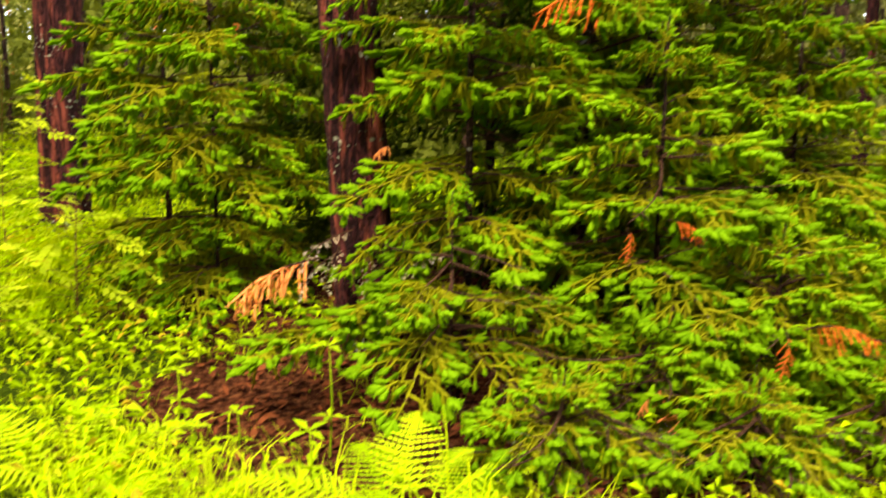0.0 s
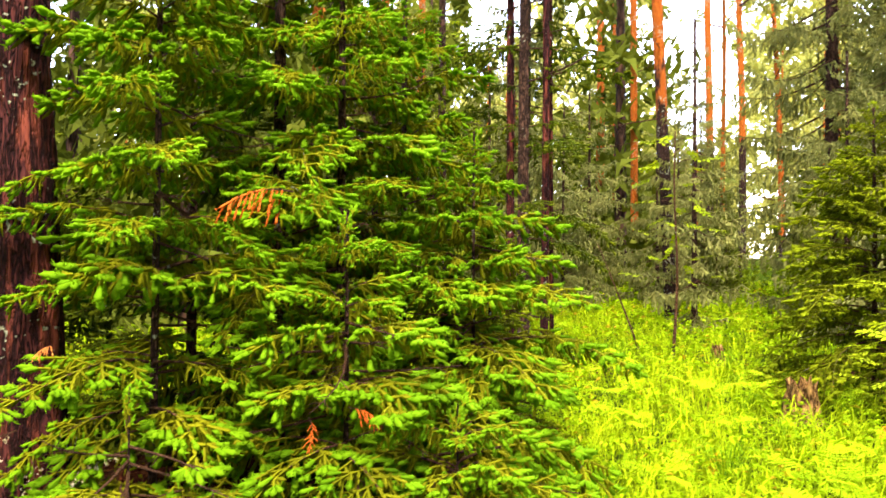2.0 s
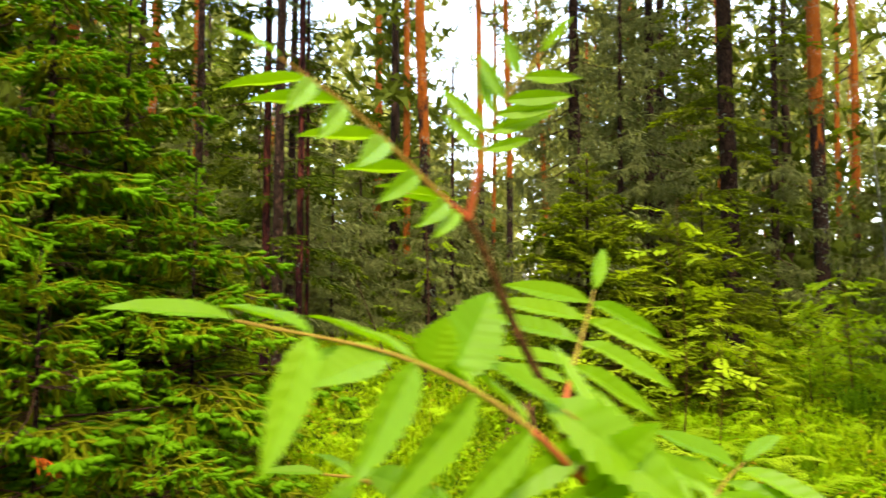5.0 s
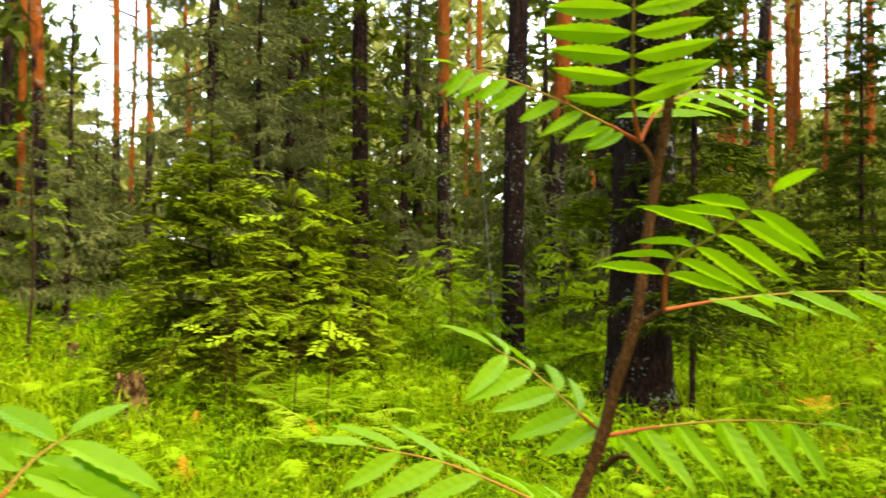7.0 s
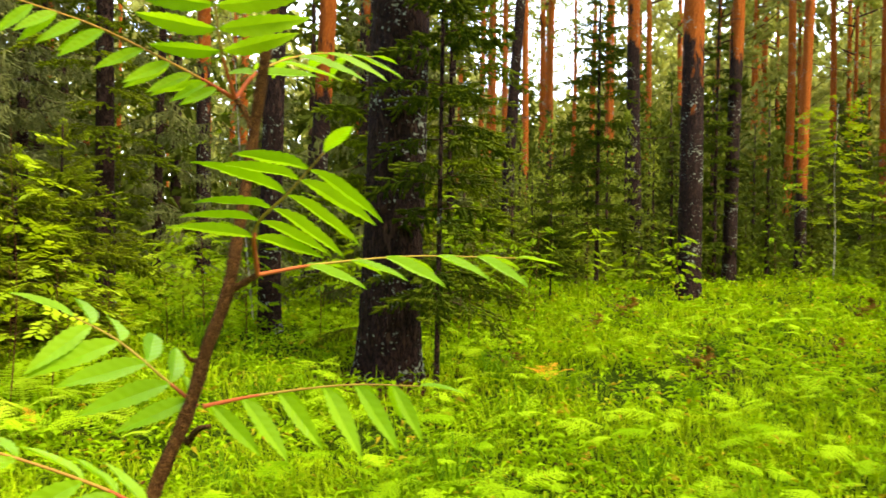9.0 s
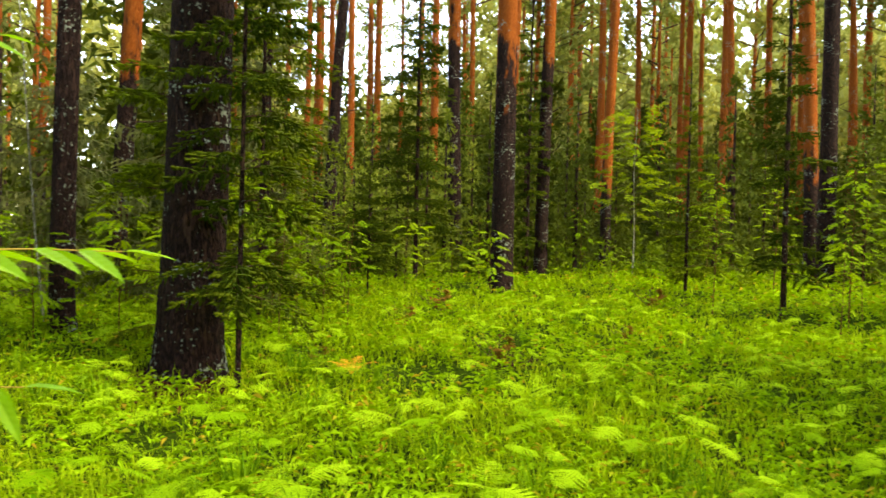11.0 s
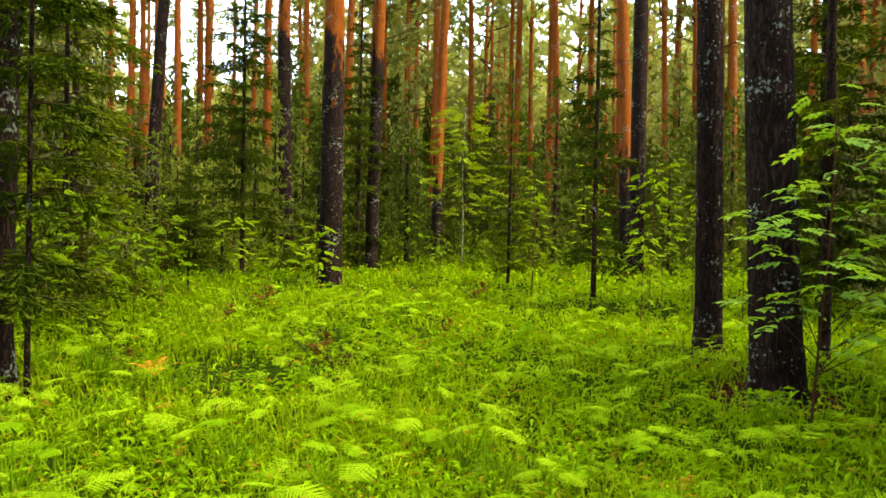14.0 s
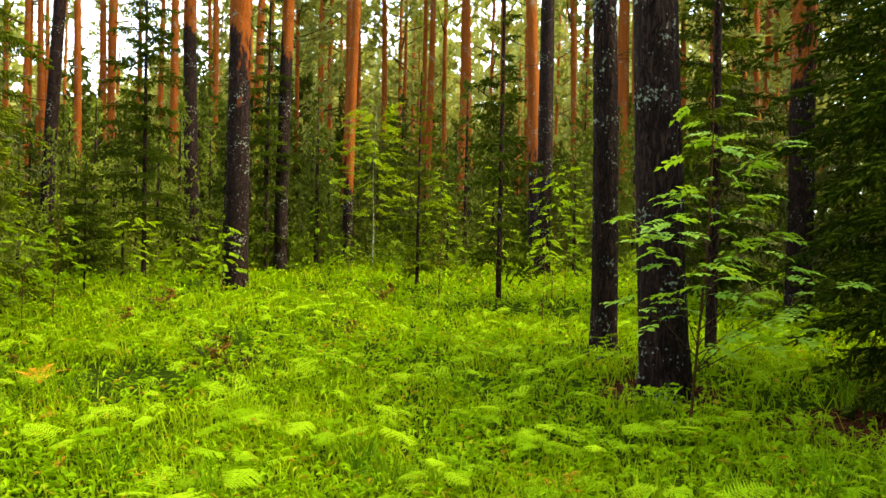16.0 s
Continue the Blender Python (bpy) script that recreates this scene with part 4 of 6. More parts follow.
def build_far_woods():
    """Spruces too far off to tell apart."""
    soup = Soup()
    for i in range(165):
        a, r = radians(rng_far.uniform(-65, 130) if i < 110 else rng_far.uniform(-38, 12)), rng_far.uniform(29, 78 if i < 110 else 48)
        x, y = 0.8 + r * math.cos(a), -0.5 + r * math.sin(a)
        h = rng_far.uniform(3.5, 7.5) if i % 5 or a < radians(20) else rng_far.uniform(9, 13)
        if open_sky(a):
            h = min(h, 0.11 * r)
        strewn(soup, FAR_SPRUCES[i % 3], [pose(x, y, ground_z(x, y), 0, 0, rng_far.uniform(0, 360)) @ Matrix.Diagonal((h, h, h, 1))])
    tagged(new("far_woods", soup.mesh("far_woods", [M_FAR])), "dark green spruces deep in the forest", "forest", kind="stuff")


build_far_woods()


def build_distant_forest():
    """The closed wood far behind the trees that can be told apart, all round."""
    rng = np.random.default_rng(88)
    soup = Soup()
    n = 36000
    a, r = np.radians(np.where(rng.random(n) < 0.8, rng.uniform(-70, 135, n), rng.uniform(135, 290, n))) % 6.2832, rng.uniform(82, 125, n)
    top = np.where((a > radians(53.5)) & (a < radians(62)), 19, np.where((a > radians(3)) & (a < radians(18)), 19, np.where(a > radians(300), 36, 33)))
    z = 1.8 + top * rng.random(n) ** 0.9 * (0.85 + 0.3 * np.sin(a * 37) * np.sin(a * 13 + 1))
    c = np.stack([0.8 + r * np.cos(a), -0.5 + r * np.sin(a), z], -1)
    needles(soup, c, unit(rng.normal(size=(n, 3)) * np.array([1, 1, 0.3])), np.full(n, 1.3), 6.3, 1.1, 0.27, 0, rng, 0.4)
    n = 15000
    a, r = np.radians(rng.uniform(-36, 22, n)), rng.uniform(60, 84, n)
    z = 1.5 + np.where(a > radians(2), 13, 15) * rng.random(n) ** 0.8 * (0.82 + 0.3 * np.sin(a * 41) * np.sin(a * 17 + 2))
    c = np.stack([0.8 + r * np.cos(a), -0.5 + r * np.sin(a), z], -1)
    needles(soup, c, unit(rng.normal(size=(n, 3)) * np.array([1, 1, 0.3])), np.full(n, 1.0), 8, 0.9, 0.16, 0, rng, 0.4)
    tagged(new("distant_forest", soup.mesh("distant_forest", [M_HAZY])), "crowns of the distant forest, their green paled for haze", "forest", kind="stuff")


build_distant_forest()


# ---- ferns ----
def frond_mesh(seed, fine, mat, arch=0.42, wide=0.34):
    """A fern frond of length 1 along +x, arching."""
    rng = np.random.default_rng(seed)
    soup = Soup()
    s = np.linspace(0, 1, 8)
    main = np.stack([s * (1 - 0.12 * s), 0.03 * np.sin(3 * s), arch * s - arch * s ** 2.2], -1)
    tube(soup, main, np.linspace(0.008, 0.002, 8), 0, 3)
    n = 15 if fine else 13
    for i in range(n):
        u = 0.22 + 0.77 * i / n
        p = np.array([np.interp(u, s, main[:, k]) for k in range(3)])
        l = wide * (1 - u) ** 0.75 * min(1, 0.55 + 2.2 * (u - 0.2)) + 0.015
        for side in (-1, 1):
            d = np.array([0.42, side, -0.12 + rng.normal() * 0.05])
            d /= np.linalg.norm(d)
            f = np.array([1.0, 0, -0.2])
            w = 0.024 if not fine else 0.0085
            m = 6 if fine else 3
            for k in range(m):
                a, b = k / m, (k + 1) / m
                t0 = p + d * l * a
                if fine:
                    q = w * 1.9 * (1 - a) ** 0.7 + 0.004
                    h = l / m
                    for g in (-1, 1):
                        soup.add([t0, t0 + d * h * 0.95, t0 + d * h * 1.0 + f * g * q, t0 + d * h * 0.35 + f * g * q * 0.8], [0, 1, 2, 0, 2, 3])
                else:
                    q = w * (1 - a) + 0.003
                    soup.add([t0, t0 + d * l / m, t0 + d * l / m * 0.6 + f * q, t0 + d * l / m * 0.6 - f * q], [0, 1, 2, 0, 3, 1])
    return soup.mesh("frond", [mat])


FINE_FRONDS = [frond_mesh(s, True, M_FERN) for s in (121, 122, 123)]
FRONDS = [frond_mesh(s, False, M_FERN) for s in (124, 125, 126)]
FLAT_FRONDS = [frond_mesh(s, False, M_FERN, 0.2, 0.5) for s in (134, 135, 136)]
FLAT_FINE = [frond_mesh(s, True, M_FERN, 0.2, 0.5) for s in (137, 138)]
BROAD_FRONDS = [frond_mesh(s, True, M_PALE_FERN, 0.34, 0.42) for s in (139, 140)]
YELLOW_FRONDS = [frond_mesh(127, False, M_YELLOW)]
rng_fern = np.random.default_rng(15)


def fern(x, y, size, kit, n=6, up=18, label="light green fern with arching feathery fronds", lift=0.0):
    plant = thing("fern", x, y, label, "fern", "ferns on the forest floor")
    off = rng_fern.uniform(0, 360)
    for k in range(n):
        q = size * rng_fern.uniform(0.75, 1.15)
        part("frond", kit[k % len(kit)], plant, pose(0, 0, lift, 0, -up + rng_fern.uniform(-14, 10), off + 360 * k / n + rng_fern.uniform(-20, 20)) @ Matrix.Diagonal((q, q, q, 1)))
    return plant


fern(-0.05, 1.98, 0.5, FINE_FRONDS, 8, 8)
fern(0.02, 2.08, 0.42, FINE_FRONDS, 5, 14)
fern(-1.10, 2.19, 0.5, FINE_FRONDS, 6, 6)
fern(5.3, 3.6, 0.6, FINE_FRONDS, 6)
fern(5.9, 3.5, 0.5, FINE_FRONDS, 5)
fern(6.2, 4.2, 0.55, FINE_FRONDS, 5)
fern(3.35, 2.75, 0.42, FINE_FRONDS, 6)
fern(3.62, 2.86, 0.2, YELLOW_FRONDS, 3, 45, lift=0.1, label="withered orange fern among the grass")
fern(3.21, 3.88, 0.2, YELLOW_FRONDS, 2, 70, label="withered orange fern among the grass")
fern(3.74, 3.47, 0.55, FINE_FRONDS, 6, 12)
fern(3.0, 2.6, 0.5, FINE_FRONDS, 6)
fern(7.08, 0.28, 0.28, YELLOW_FRONDS, 6, 24, lift=0.17, label="withered yellow fern among the grass")
fern(4.73, 2.94, 0.2, YELLOW_FRONDS, 3, 40, lift=0.12, label="withered yellow fern among the grass")


def stalk_mesh():
    soup = Soup()
    tube(soup, [(0, 0, 0), (0.01, 0, 0.5), (0, 0, 1)], [0.006, 0.005, 0.004], 0, 4)
    return soup.mesh("stalk", [M_FERN])


STALK = stalk_mesh()


def oak_fern(x, y, size, height):
    """Three level fronds on one upright stalk."""
    plant = thing("fern", x, y, "small light green fern with level fronds on a stalk", "fern", "ferns on the forest floor")
    part("stalk", STALK, plant, Matrix.Diagonal((0.7, 0.7, height, 1)))
    off = rng_fern.uniform(0, 360)
    for k in range(3):
        q = size * (1.0 if k == 0 else 0.75) * rng_fern.uniform(0.85, 1.1)
        part("frond", FLAT_FINE[k % 2], plant, pose(0, 0, height, rng_fern.uniform(-14, 14), rng_fern.uniform(-16, 18), off + (0, 105, 255)[k]) @ Matrix.Diagonal((q, q, q, 1)))


far_ferns = Soup()
for i in range(760):
    a, r = radians(rng_fern.uniform(-62, 75)), 1.9 + 10.5 * rng_fern.random() ** 0.75
    x, y = 0.8 + r * math.cos(a), -0.9 + r * math.sin(a)
    if (a > 0.5 and rng_fern.random() < 0.55) or litter_at(x, y) > 0.3:
        continue
    if r > 5.0:
        q, h, o = rng_fern.uniform(0.15, 0.31), rng_fern.uniform(0.12, 0.28), rng_fern.uniform(0, 360)
        for k in range(3):
            strewn(far_ferns, FLAT_FRONDS[k], [pose(x, y, ground_z(x, y) + h, rng_fern.uniform(-25, 25), rng_fern.uniform(-24, 24), o + (0, 105, 255)[k]) @ Matrix.Diagonal((q, q, q, 1))])
    elif i % 6 == 0:
        fern(x, y, rng_fern.uniform(0.25, 0.4), FINE_FRONDS if r < 3.6 else FRONDS, int(rng_fern.integers(3, 6)), rng_fern.uniform(10, 30))
    else:
        oak_fern(x, y, rng_fern.uniform(0.17, 0.33), rng_fern.uniform(0.14, 0.3))
for i in range(30):
    a, r = radians(-46 + 2.6 * i + rng_fern.uniform(-1.5, 1.5)), rng_fern.uniform(2.3, 5.2)
    x, y = 0.9 + r * math.cos(a), -1.1 + r * math.sin(a)
    if litter_at(x, y) < 0.3:
        oak_fern(x, y, rng_fern.uniform(0.26, 0.40), rng_fern.uniform(0.2, 0.34))
tagged(new("fern_patches", far_ferns.mesh("fern_patches", [M_FERN])), "light green ferns across the far half of the clearing", "ferns", kind="stuff")


# ---- grass and herbs ----
def build_grass():
    rng = np.random.default_rng(33)
    soup = Soup()
    n = 165000
    a = np.radians(rng.uniform(-66, 125, n))
    r = 1.3 + 19 * rng.random(n) ** 1.7
    # tufts
    x, y = 0.8 + r * np.cos(a), -0.5 + r * np.sin(a)
    tuft = rng.integers(0, n // 14, n)
    cx, cy = x[tuft], y[tuft]
    rt = np.hypot(cx - 0.8, cy + 0.5)
    x = np.where(rng.random(n) < 0.65, cx + rng.normal(size=n) * 0.05 * (1 + rt * 0.06), x)
    y = np.where(x == x, np.where(np.abs(x - cx) < 0.5, cy + rng.normal(size=n) * 0.05 * (1 + rt * 0.06), y), y)
    rr = np.hypot(x - 0.8, y + 0.5)
    keep = (rr > 1.2) & (np.array([litter_at(p, q) for p, q in zip(x, y)]) < 0.15 + 0.95 * rng.random(n) ** 2)
    x, y, rr = x[keep], y[keep], rr[keep]
    # room round the stump, and plain short grass round and behind the path
    near_stump = np.hypot(x - 4.58, y - 4.70) < 0.3
    m = 125000
    fa, fr = np.radians(rng.uniform(-180, 180, m)), 9.5 * rng.random(m) ** 0.78
    fx, fy = 0.8 + fr * np.cos(fa), -0.5 + fr * np.sin(fa)
    edge = rng.random(m)
    free = (fr < 1.3 + 0.5 * edge) | (fa < np.radians(-67 + 10 * edge)) | (fa > np.radians(126 - 10 * edge))
    x, y = np.concatenate([x[~near_stump], fx[free]]), np.concatenate([y[~near_stump], fy[free]])
    rr = np.hypot(x - 0.8, y + 0.5)
    patch = np.array([noise.noise((p * 0.7, q * 0.7, 5.5)) for p, q in zip(x, y)])
    keep = patch > -0.75 + 0.45 * rng.random(len(x))
    x, y, rr, patch = x[keep], y[keep], rr[keep], patch[keep]
    n = len(x)
    z = np.array([ground_z(p, q) for p, q in zip(x, y)])
    h = rng.uniform(0.07, 0.24, n) * (0.7 + 0.6 * rng.random(n)) * np.clip(1.0 + 0.9 * patch, 0.5, 1.5)
    w = np.maximum(0.0010 + 0.00046 * rr, 0.0019)
    th = rng.random(n) * 6.28
    lean = np.stack([np.cos(th), np.sin(th), 0 * th], -1)
    sd = np.stack([-np.sin(th), np.cos(th), 0 * th], -1) * w[:, None]
    base = np.stack([x, y, z - 0.01], -1)
    k = rng.uniform(0.45, 1.35, n)[:, None]
    up = np.array([0, 0, 1.0])
    m = base + up * (h * 0.62)[:, None] + lean * h[:, None] * k * 0.33
    e = base + up * (h * (1 - 0.42 * k[:, 0] ** 2))[:, None] + lean * h[:, None] * k * 0.95
    v = np.stack([base - sd, base + sd, m - sd, m + sd, e], 1).reshape(-1, 3)
    o = (np.arange(n) * 5)[:, None]
    f = np.concatenate([o + [0, 1, 3], o + [0, 3, 2], o + [2, 3, 4]])
    soup.add(v, f)
    ob = new("grass", soup.mesh("grass", [M_GRASS]))
    tagged(ob, "bright yellow-green forest grass in loose tufts", "grass", kind="stuff")


def build_herbs():
    rng = np.random.default_rng(34)
    soup = Soup()
    n = 125000
    a = np.radians(rng.uniform(-66, 125, n))
    r = 1.4 + 19 * rng.random(n) ** 1.6
    x, y = 0.8 + r * np.cos(a), -0.5 + r * np.sin(a)
    tuft = rng.integers(0, n // 12, n)
    x, y = x[tuft] + rng.normal(size=n) * 0.09, y[tuft] + rng.normal(size=n) * 0.09
    # round and behind the path
    m = 95000
    fa, fr = np.radians(rng.uniform(-180, 180, m)), 9.5 * rng.random(m) ** 0.78
    edge = rng.random(m)
    free = (fr < 1.4 + 0.5 * edge) | (fa < np.radians(-67 + 10 * edge)) | (fa > np.radians(126 - 10 * edge))
    x, y = np.concatenate([x, 0.8 + (fr * np.cos(fa))[free]]), np.concatenate([y, -0.5 + (fr * np.sin(fa))[free]])
    n = len(x)
    keep = np.array([litter_at(p, q) for p, q in zip(x, y)]) < 0.1 + 0.9 * rng.random(n) ** 2
    x, y = x[keep], y[keep]
    n = len(x)
    rr = np.hypot(x - 0.8, y + 0.5)
    z = np.array([ground_z(p, q) for p, q in zip(x, y)]) + rng.uniform(0.03, 0.21, n)
    l = rng.uniform(0.013, 0.031, n) * (0.9 + 0.07 * rr)
    th = rng.random(n) * 6.28
    d = np.stack([np.cos(th), np.sin(th), rng.normal(size=n) * 0.3], -1) * l[:, None]
    s = np.stack([-np.sin(th), np.cos(th), rng.normal(size=n) * 0.3], -1) * (l * 0.5)[:, None]
    c = np.stack([x, y, z], -1)
    lift = np.array([0, 0, 1.0]) * (l * 0.3)[:, None]
    v = np.stack([c - d, c + s * 0.8 - d * 0.1 + lift, c + d - lift, c - s * 0.8 - d * 0.1 + lift], 1).reshape(-1, 3)
    o = (np.arange(n) * 4)[:, None]
    soup.add(v, np.concatenate([o + [0, 1, 2], o + [0, 2, 3]]))
    ob = new("herbs", soup.mesh("herbs", [M_HERB]))
    tagged(ob, "small leafy herbs and bilberry between the grass", "herbs", kind="stuff")


build_grass()
build_herbs()


def build_fallen_leaves():
    rng = np.random.default_rng(35)
    soup = Soup()
    spots = [(0.32, 3.09, 1.3, 1500), (-0.67, 2.76, 0.7, 500), (7.3, 1.5, 0.8, 350), (7.0, -6.0, 1.5, 350), (6.0, 0.5, 3.0, 300)]
    for cx, cy, r, n in spots:
        x, y = cx + rng.normal(size=n) * r * 0.6, cy + rng.normal(size=n) * r * 0.6
        c = np.array([(p, q, ground_z(p, q) + 0.012 + 0.02 * rng.random()) for p, q in zip(x, y)])
        th = rng.random(n) * 6.28
        l = rng.uniform(0.012, 0.03, n)[:, None]
        d = np.stack([np.cos(th), np.sin(th), rng.normal(size=n) * 0.35], -1) * l
        s = np.stack([-np.sin(th), np.cos(th), rng.normal(size=n) * 0.35], -1) * l * 0.55
        o = (np.arange(n) * 4)[:, None]
        soup.add(np.stack([c - d, c + s, c + d, c - s], 1).reshape(-1, 3), np.concatenate([o + [0, 1, 2], o + [0, 2, 3]]))
    tagged(new("fallen_leaves", soup.mesh("fallen_leaves", [M_BROWN])), "fallen brown leaves and bark flakes on the litter", "fallen leaves", kind="stuff")


build_fallen_leaves()


def herb_leaf_mesh():
    soup = Soup()
    soup.add([(0, 0, 0), (0.45, -0.2, 0.06), (0.45, 0, 0.03), (0.45, 0.2, 0.06), (1, 0, -0.12)], [0, 1, 2, 0, 2, 3, 1, 4, 2, 2, 4, 3])
    return soup.mesh("leaf", [M_HERB], True)


HERB_LEAF = herb_leaf_mesh()


def herb_plant(x, y, height, whorls, size=0.06, label="slim woodland herb with whorls of pointed leaves"):
    plant = thing("herb_plant", x, y, label, "herb", "herbs under the spruces")
    soup = Soup()
    tube(soup, [(0, 0, -0.02), (0.01, 0, height * 0.5), (0, 0.01, height)], [0.004, 0.0035, 0.002], 0, 5)
    part("stem", soup.mesh("stem", [M_HERB], True), plant)
    for w in range(whorls):
        z = height * (0.35 + 0.6 * w / max(1, whorls - 1)) if whorls > 1 else height * 0.9
        for k in range(4):
            s = size * rng_fern.uniform(0.8, 1.2)
            part("leaf", HERB_LEAF, plant, pose(0, 0, z, 0, rng_fern.uniform(-25, 10), 90 * k + 40 * w + rng_fern.uniform(-15, 15)) @ Matrix.Diagonal((s, s, s, 1)))


herb_plant(-0.34, 2.47, 0.42, 2, 0.07)
herb_plant(-0.37, 2.27, 0.2, 2, 0.09)
herb_plant(-0.80, 2.40, 0.14, 2, 0.08)
herb_plant(-0.66, 2.46, 0.16, 2, 0.07)
herb_plant(-0.97, 2.74, 0.2, 2, 0.07)
herb_plant(1.29, 2.55, 0.5, 3, 0.06)
herb_plant(6.9, 1.3, 0.2, 2, 0.08)
herb_plant(7.2, 1.1, 0.25, 2, 0.08)
fern(6.55, -1.75, 0.2, YELLOW_FRONDS, 2, label="withered yellow fern among the grass")
fern(5.6, -0.2, 0.2, YELLOW_FRONDS, 2, label="withered yellow fern among the grass")
fern(4.9, -2.9, 0.22, YELLOW_FRONDS, 3, label="withered yellow fern among the grass")
for x, y, size in ((5.32, 4.32, 0.34), (5.2, 3.72, 0.46), (5.0, 3.3, 0.52), (5.3, 3.05, 0.44), (5.07, 2.45, 0.44), (4.42, 2.91, 0.36), (4.78, 2.37, 0.42)):
    fern(x, y, size, BROAD_FRONDS, 5, 14, lift=0.12)
fern(4.62, 4.06, 0.22, YELLOW_FRONDS, 3, 35, label="withered yellow fern among the grass")
def brown_clump_mesh(seed):
    """Withered leaves round a twig end, about 0.5 across."""
    rng = np.random.default_rng(seed)
    soup = Soup()
    c = rng.normal(size=(10, 3)) * np.array([0.06, 0.06, 0.04])
    needles(soup, c, unit(rng.normal(size=(10, 3))), np.full(10, 0.12), 60, 0.11, 0.03, 0, rng, 0.3)
    return soup.mesh("leaf_clump", [M_RUSTY])


BROWN_CLUMPS = [brown_clump_mesh(s) for s in (181, 182)]
for x, y, size in ((8.48, -0.87, 0.42), (11.73, 0.05, 0.5), (12.75, -2.97, 0.5), (9.9, -2.2, 0.3), (10.6, 0.35, 0.4), (7.9, 0.75, 0.3)):
    dry_shrub = thing("dry_shrub", x, y, "small withered shrub with brown leaves in the grass", "shrub", "dead shrubs in the clearing")
    for k in range(8):
        if k % 2:
            part("leaf_clump", BROWN_CLUMPS[k // 2 % 2], dry_shrub, pose(0, 0, 0.02, 0, 0, 45 * k) @ pose(0.16 * size, 0, size * (0.12 + 0.06 * k), 30, 20, 60 * k) @ Matrix.Diagonal((size, size, size * 0.6, 1)))
        part("twig", DEAD_LIMBS[k % 3], dry_shrub, pose(0, 0, 0.0, 0, -58 + 7 * k, 47 * k) @ Matrix.Diagonal((size, size, size, 1)))


def build_undergrowth():
    """Low leafy scrub along the far edge of the clearing and between the trees."""
    rng = np.random.default_rng(36)
    soup = Soup()
    n = 900
    a, r = np.radians(rng.uniform(-62, 120, n)), rng.uniform(15.5, 32, n)
    for p, q in zip(a, r):
        x, y = 0.8 + q * math.cos(p), -0.5 + q * math.sin(p)
        k = int(rng.integers(2, 6))
        c = np.array([x, y, ground_z(x, y)]) + rng.normal(size=(k, 3)) * np.array([0.35, 0.35, 0.0])
        d = unit(rng.normal(size=(k, 3)) * 0.35 + np.array([0, 0, 1.0]))
        needles(soup, c, d, rng.uniform(0.25, 0.95, k), 26, 0.13, 0.035, 0, rng, 0.3)
    tagged(new("undergrowth", soup.mesh("undergrowth", [M_UNDER])), "dark leafy scrub between the trunks", "undergrowth", kind="stuff")


build_undergrowth()


def sedge_mesh(seed):
    rng = np.random.default_rng(seed)
    soup = Soup()
    for k in range(46):
        a, l = rng.random() * 6.28, rng.uniform(0.18, 0.36)
        d = np.array([math.cos(a), math.sin(a), 0])
        s = np.array([-math.sin(a), math.cos(a), 0]) * 0.0028
        b = d * 0.03 * rng.random()
        m, e = b + d * l * 0.35 + np.array([0, 0, l * 0.75]), b + d * l * rng.uniform(0.7, 1.0) + np.array([0, 0, l * rng.uniform(0.35, 0.8)])
        soup.add([b - s, b + s, m - s, m + s, e], [0, 1, 3, 0, 3, 2, 2, 3, 4])
    return soup.mesh("sedge_tuft", [M_SEDGE])


SEDGES = [sedge_mesh(s) for s in (171, 172, 173)]
for i in range(130):
    a, r = radians(rng_fern.uniform(-58, 68)), 2.0 + 9 * rng_fern.random() ** 1.2
    x, y = 0.8 + r * math.cos(a), -0.9 + r * math.sin(a)
    if litter_at(x, y) > 0.2:
        continue
    q = rng_fern.uniform(0.7, 1.25)
    tuft = new("sedge_tuft", SEDGES[i % 3])
    tuft.matrix_basis = pose(x, y, ground_z(x, y) - 0.01, 0, 0, rng_fern.uniform(0, 360)) @ Matrix.Diagonal((q, q, q, 1))
    tagged(tuft, "dark green sedge tuft with arching blades", "sedge", "sedge tufts in the grass")


# ---- rowans ----
def leaflet_mesh(seed, mat):
    """A toothed lance-shaped leaflet of length 1 along +x, folded a little along its midrib and bent down."""
    rng = np.random.default_rng(seed)
    soup = Soup()
    n = 21
    u = np.linspace(0, 1, n)
    w = 0.128 * np.sin(np.pi * u ** 0.82) ** 0.85
    z = -0.16 * u ** 2 + 0.01 * np.sin(u * 9)
    mid = np.stack([u, 0 * u, z], -1)
    tooth = np.where(np.arange(n) % 2, 1.0, 0.84)
    for side in (-1, 1):
        rim = np.stack([u + 0.015, side * w * tooth, z + 0.05 * w / 0.128 + 0.004 * rng.normal(size=n)], -1)
        k = np.arange(n - 1)
        f = np.concatenate([np.stack([k, k + 1, n + k + 1], -1), np.stack([k, n + k + 1, n + k], -1)])
        soup.add(np.concatenate([mid, rim]), f if side > 0 else f[:, ::-1])
    return soup.mesh("leaflet", [mat], True)


LEAFLETS = [leaflet_mesh(s, M_ROWAN) for s in (141, 142, 143)]
rng_leaf = np.random.default_rng(44)


def axes(x, z):
    """A turn whose x axis is x and whose z axis lies as near to z as it can."""
    x = Vector(x).normalized()
    y = Vector(z).cross(x).normalized()
    return Matrix((x, y, x.cross(y))).transposed().to_4x4()


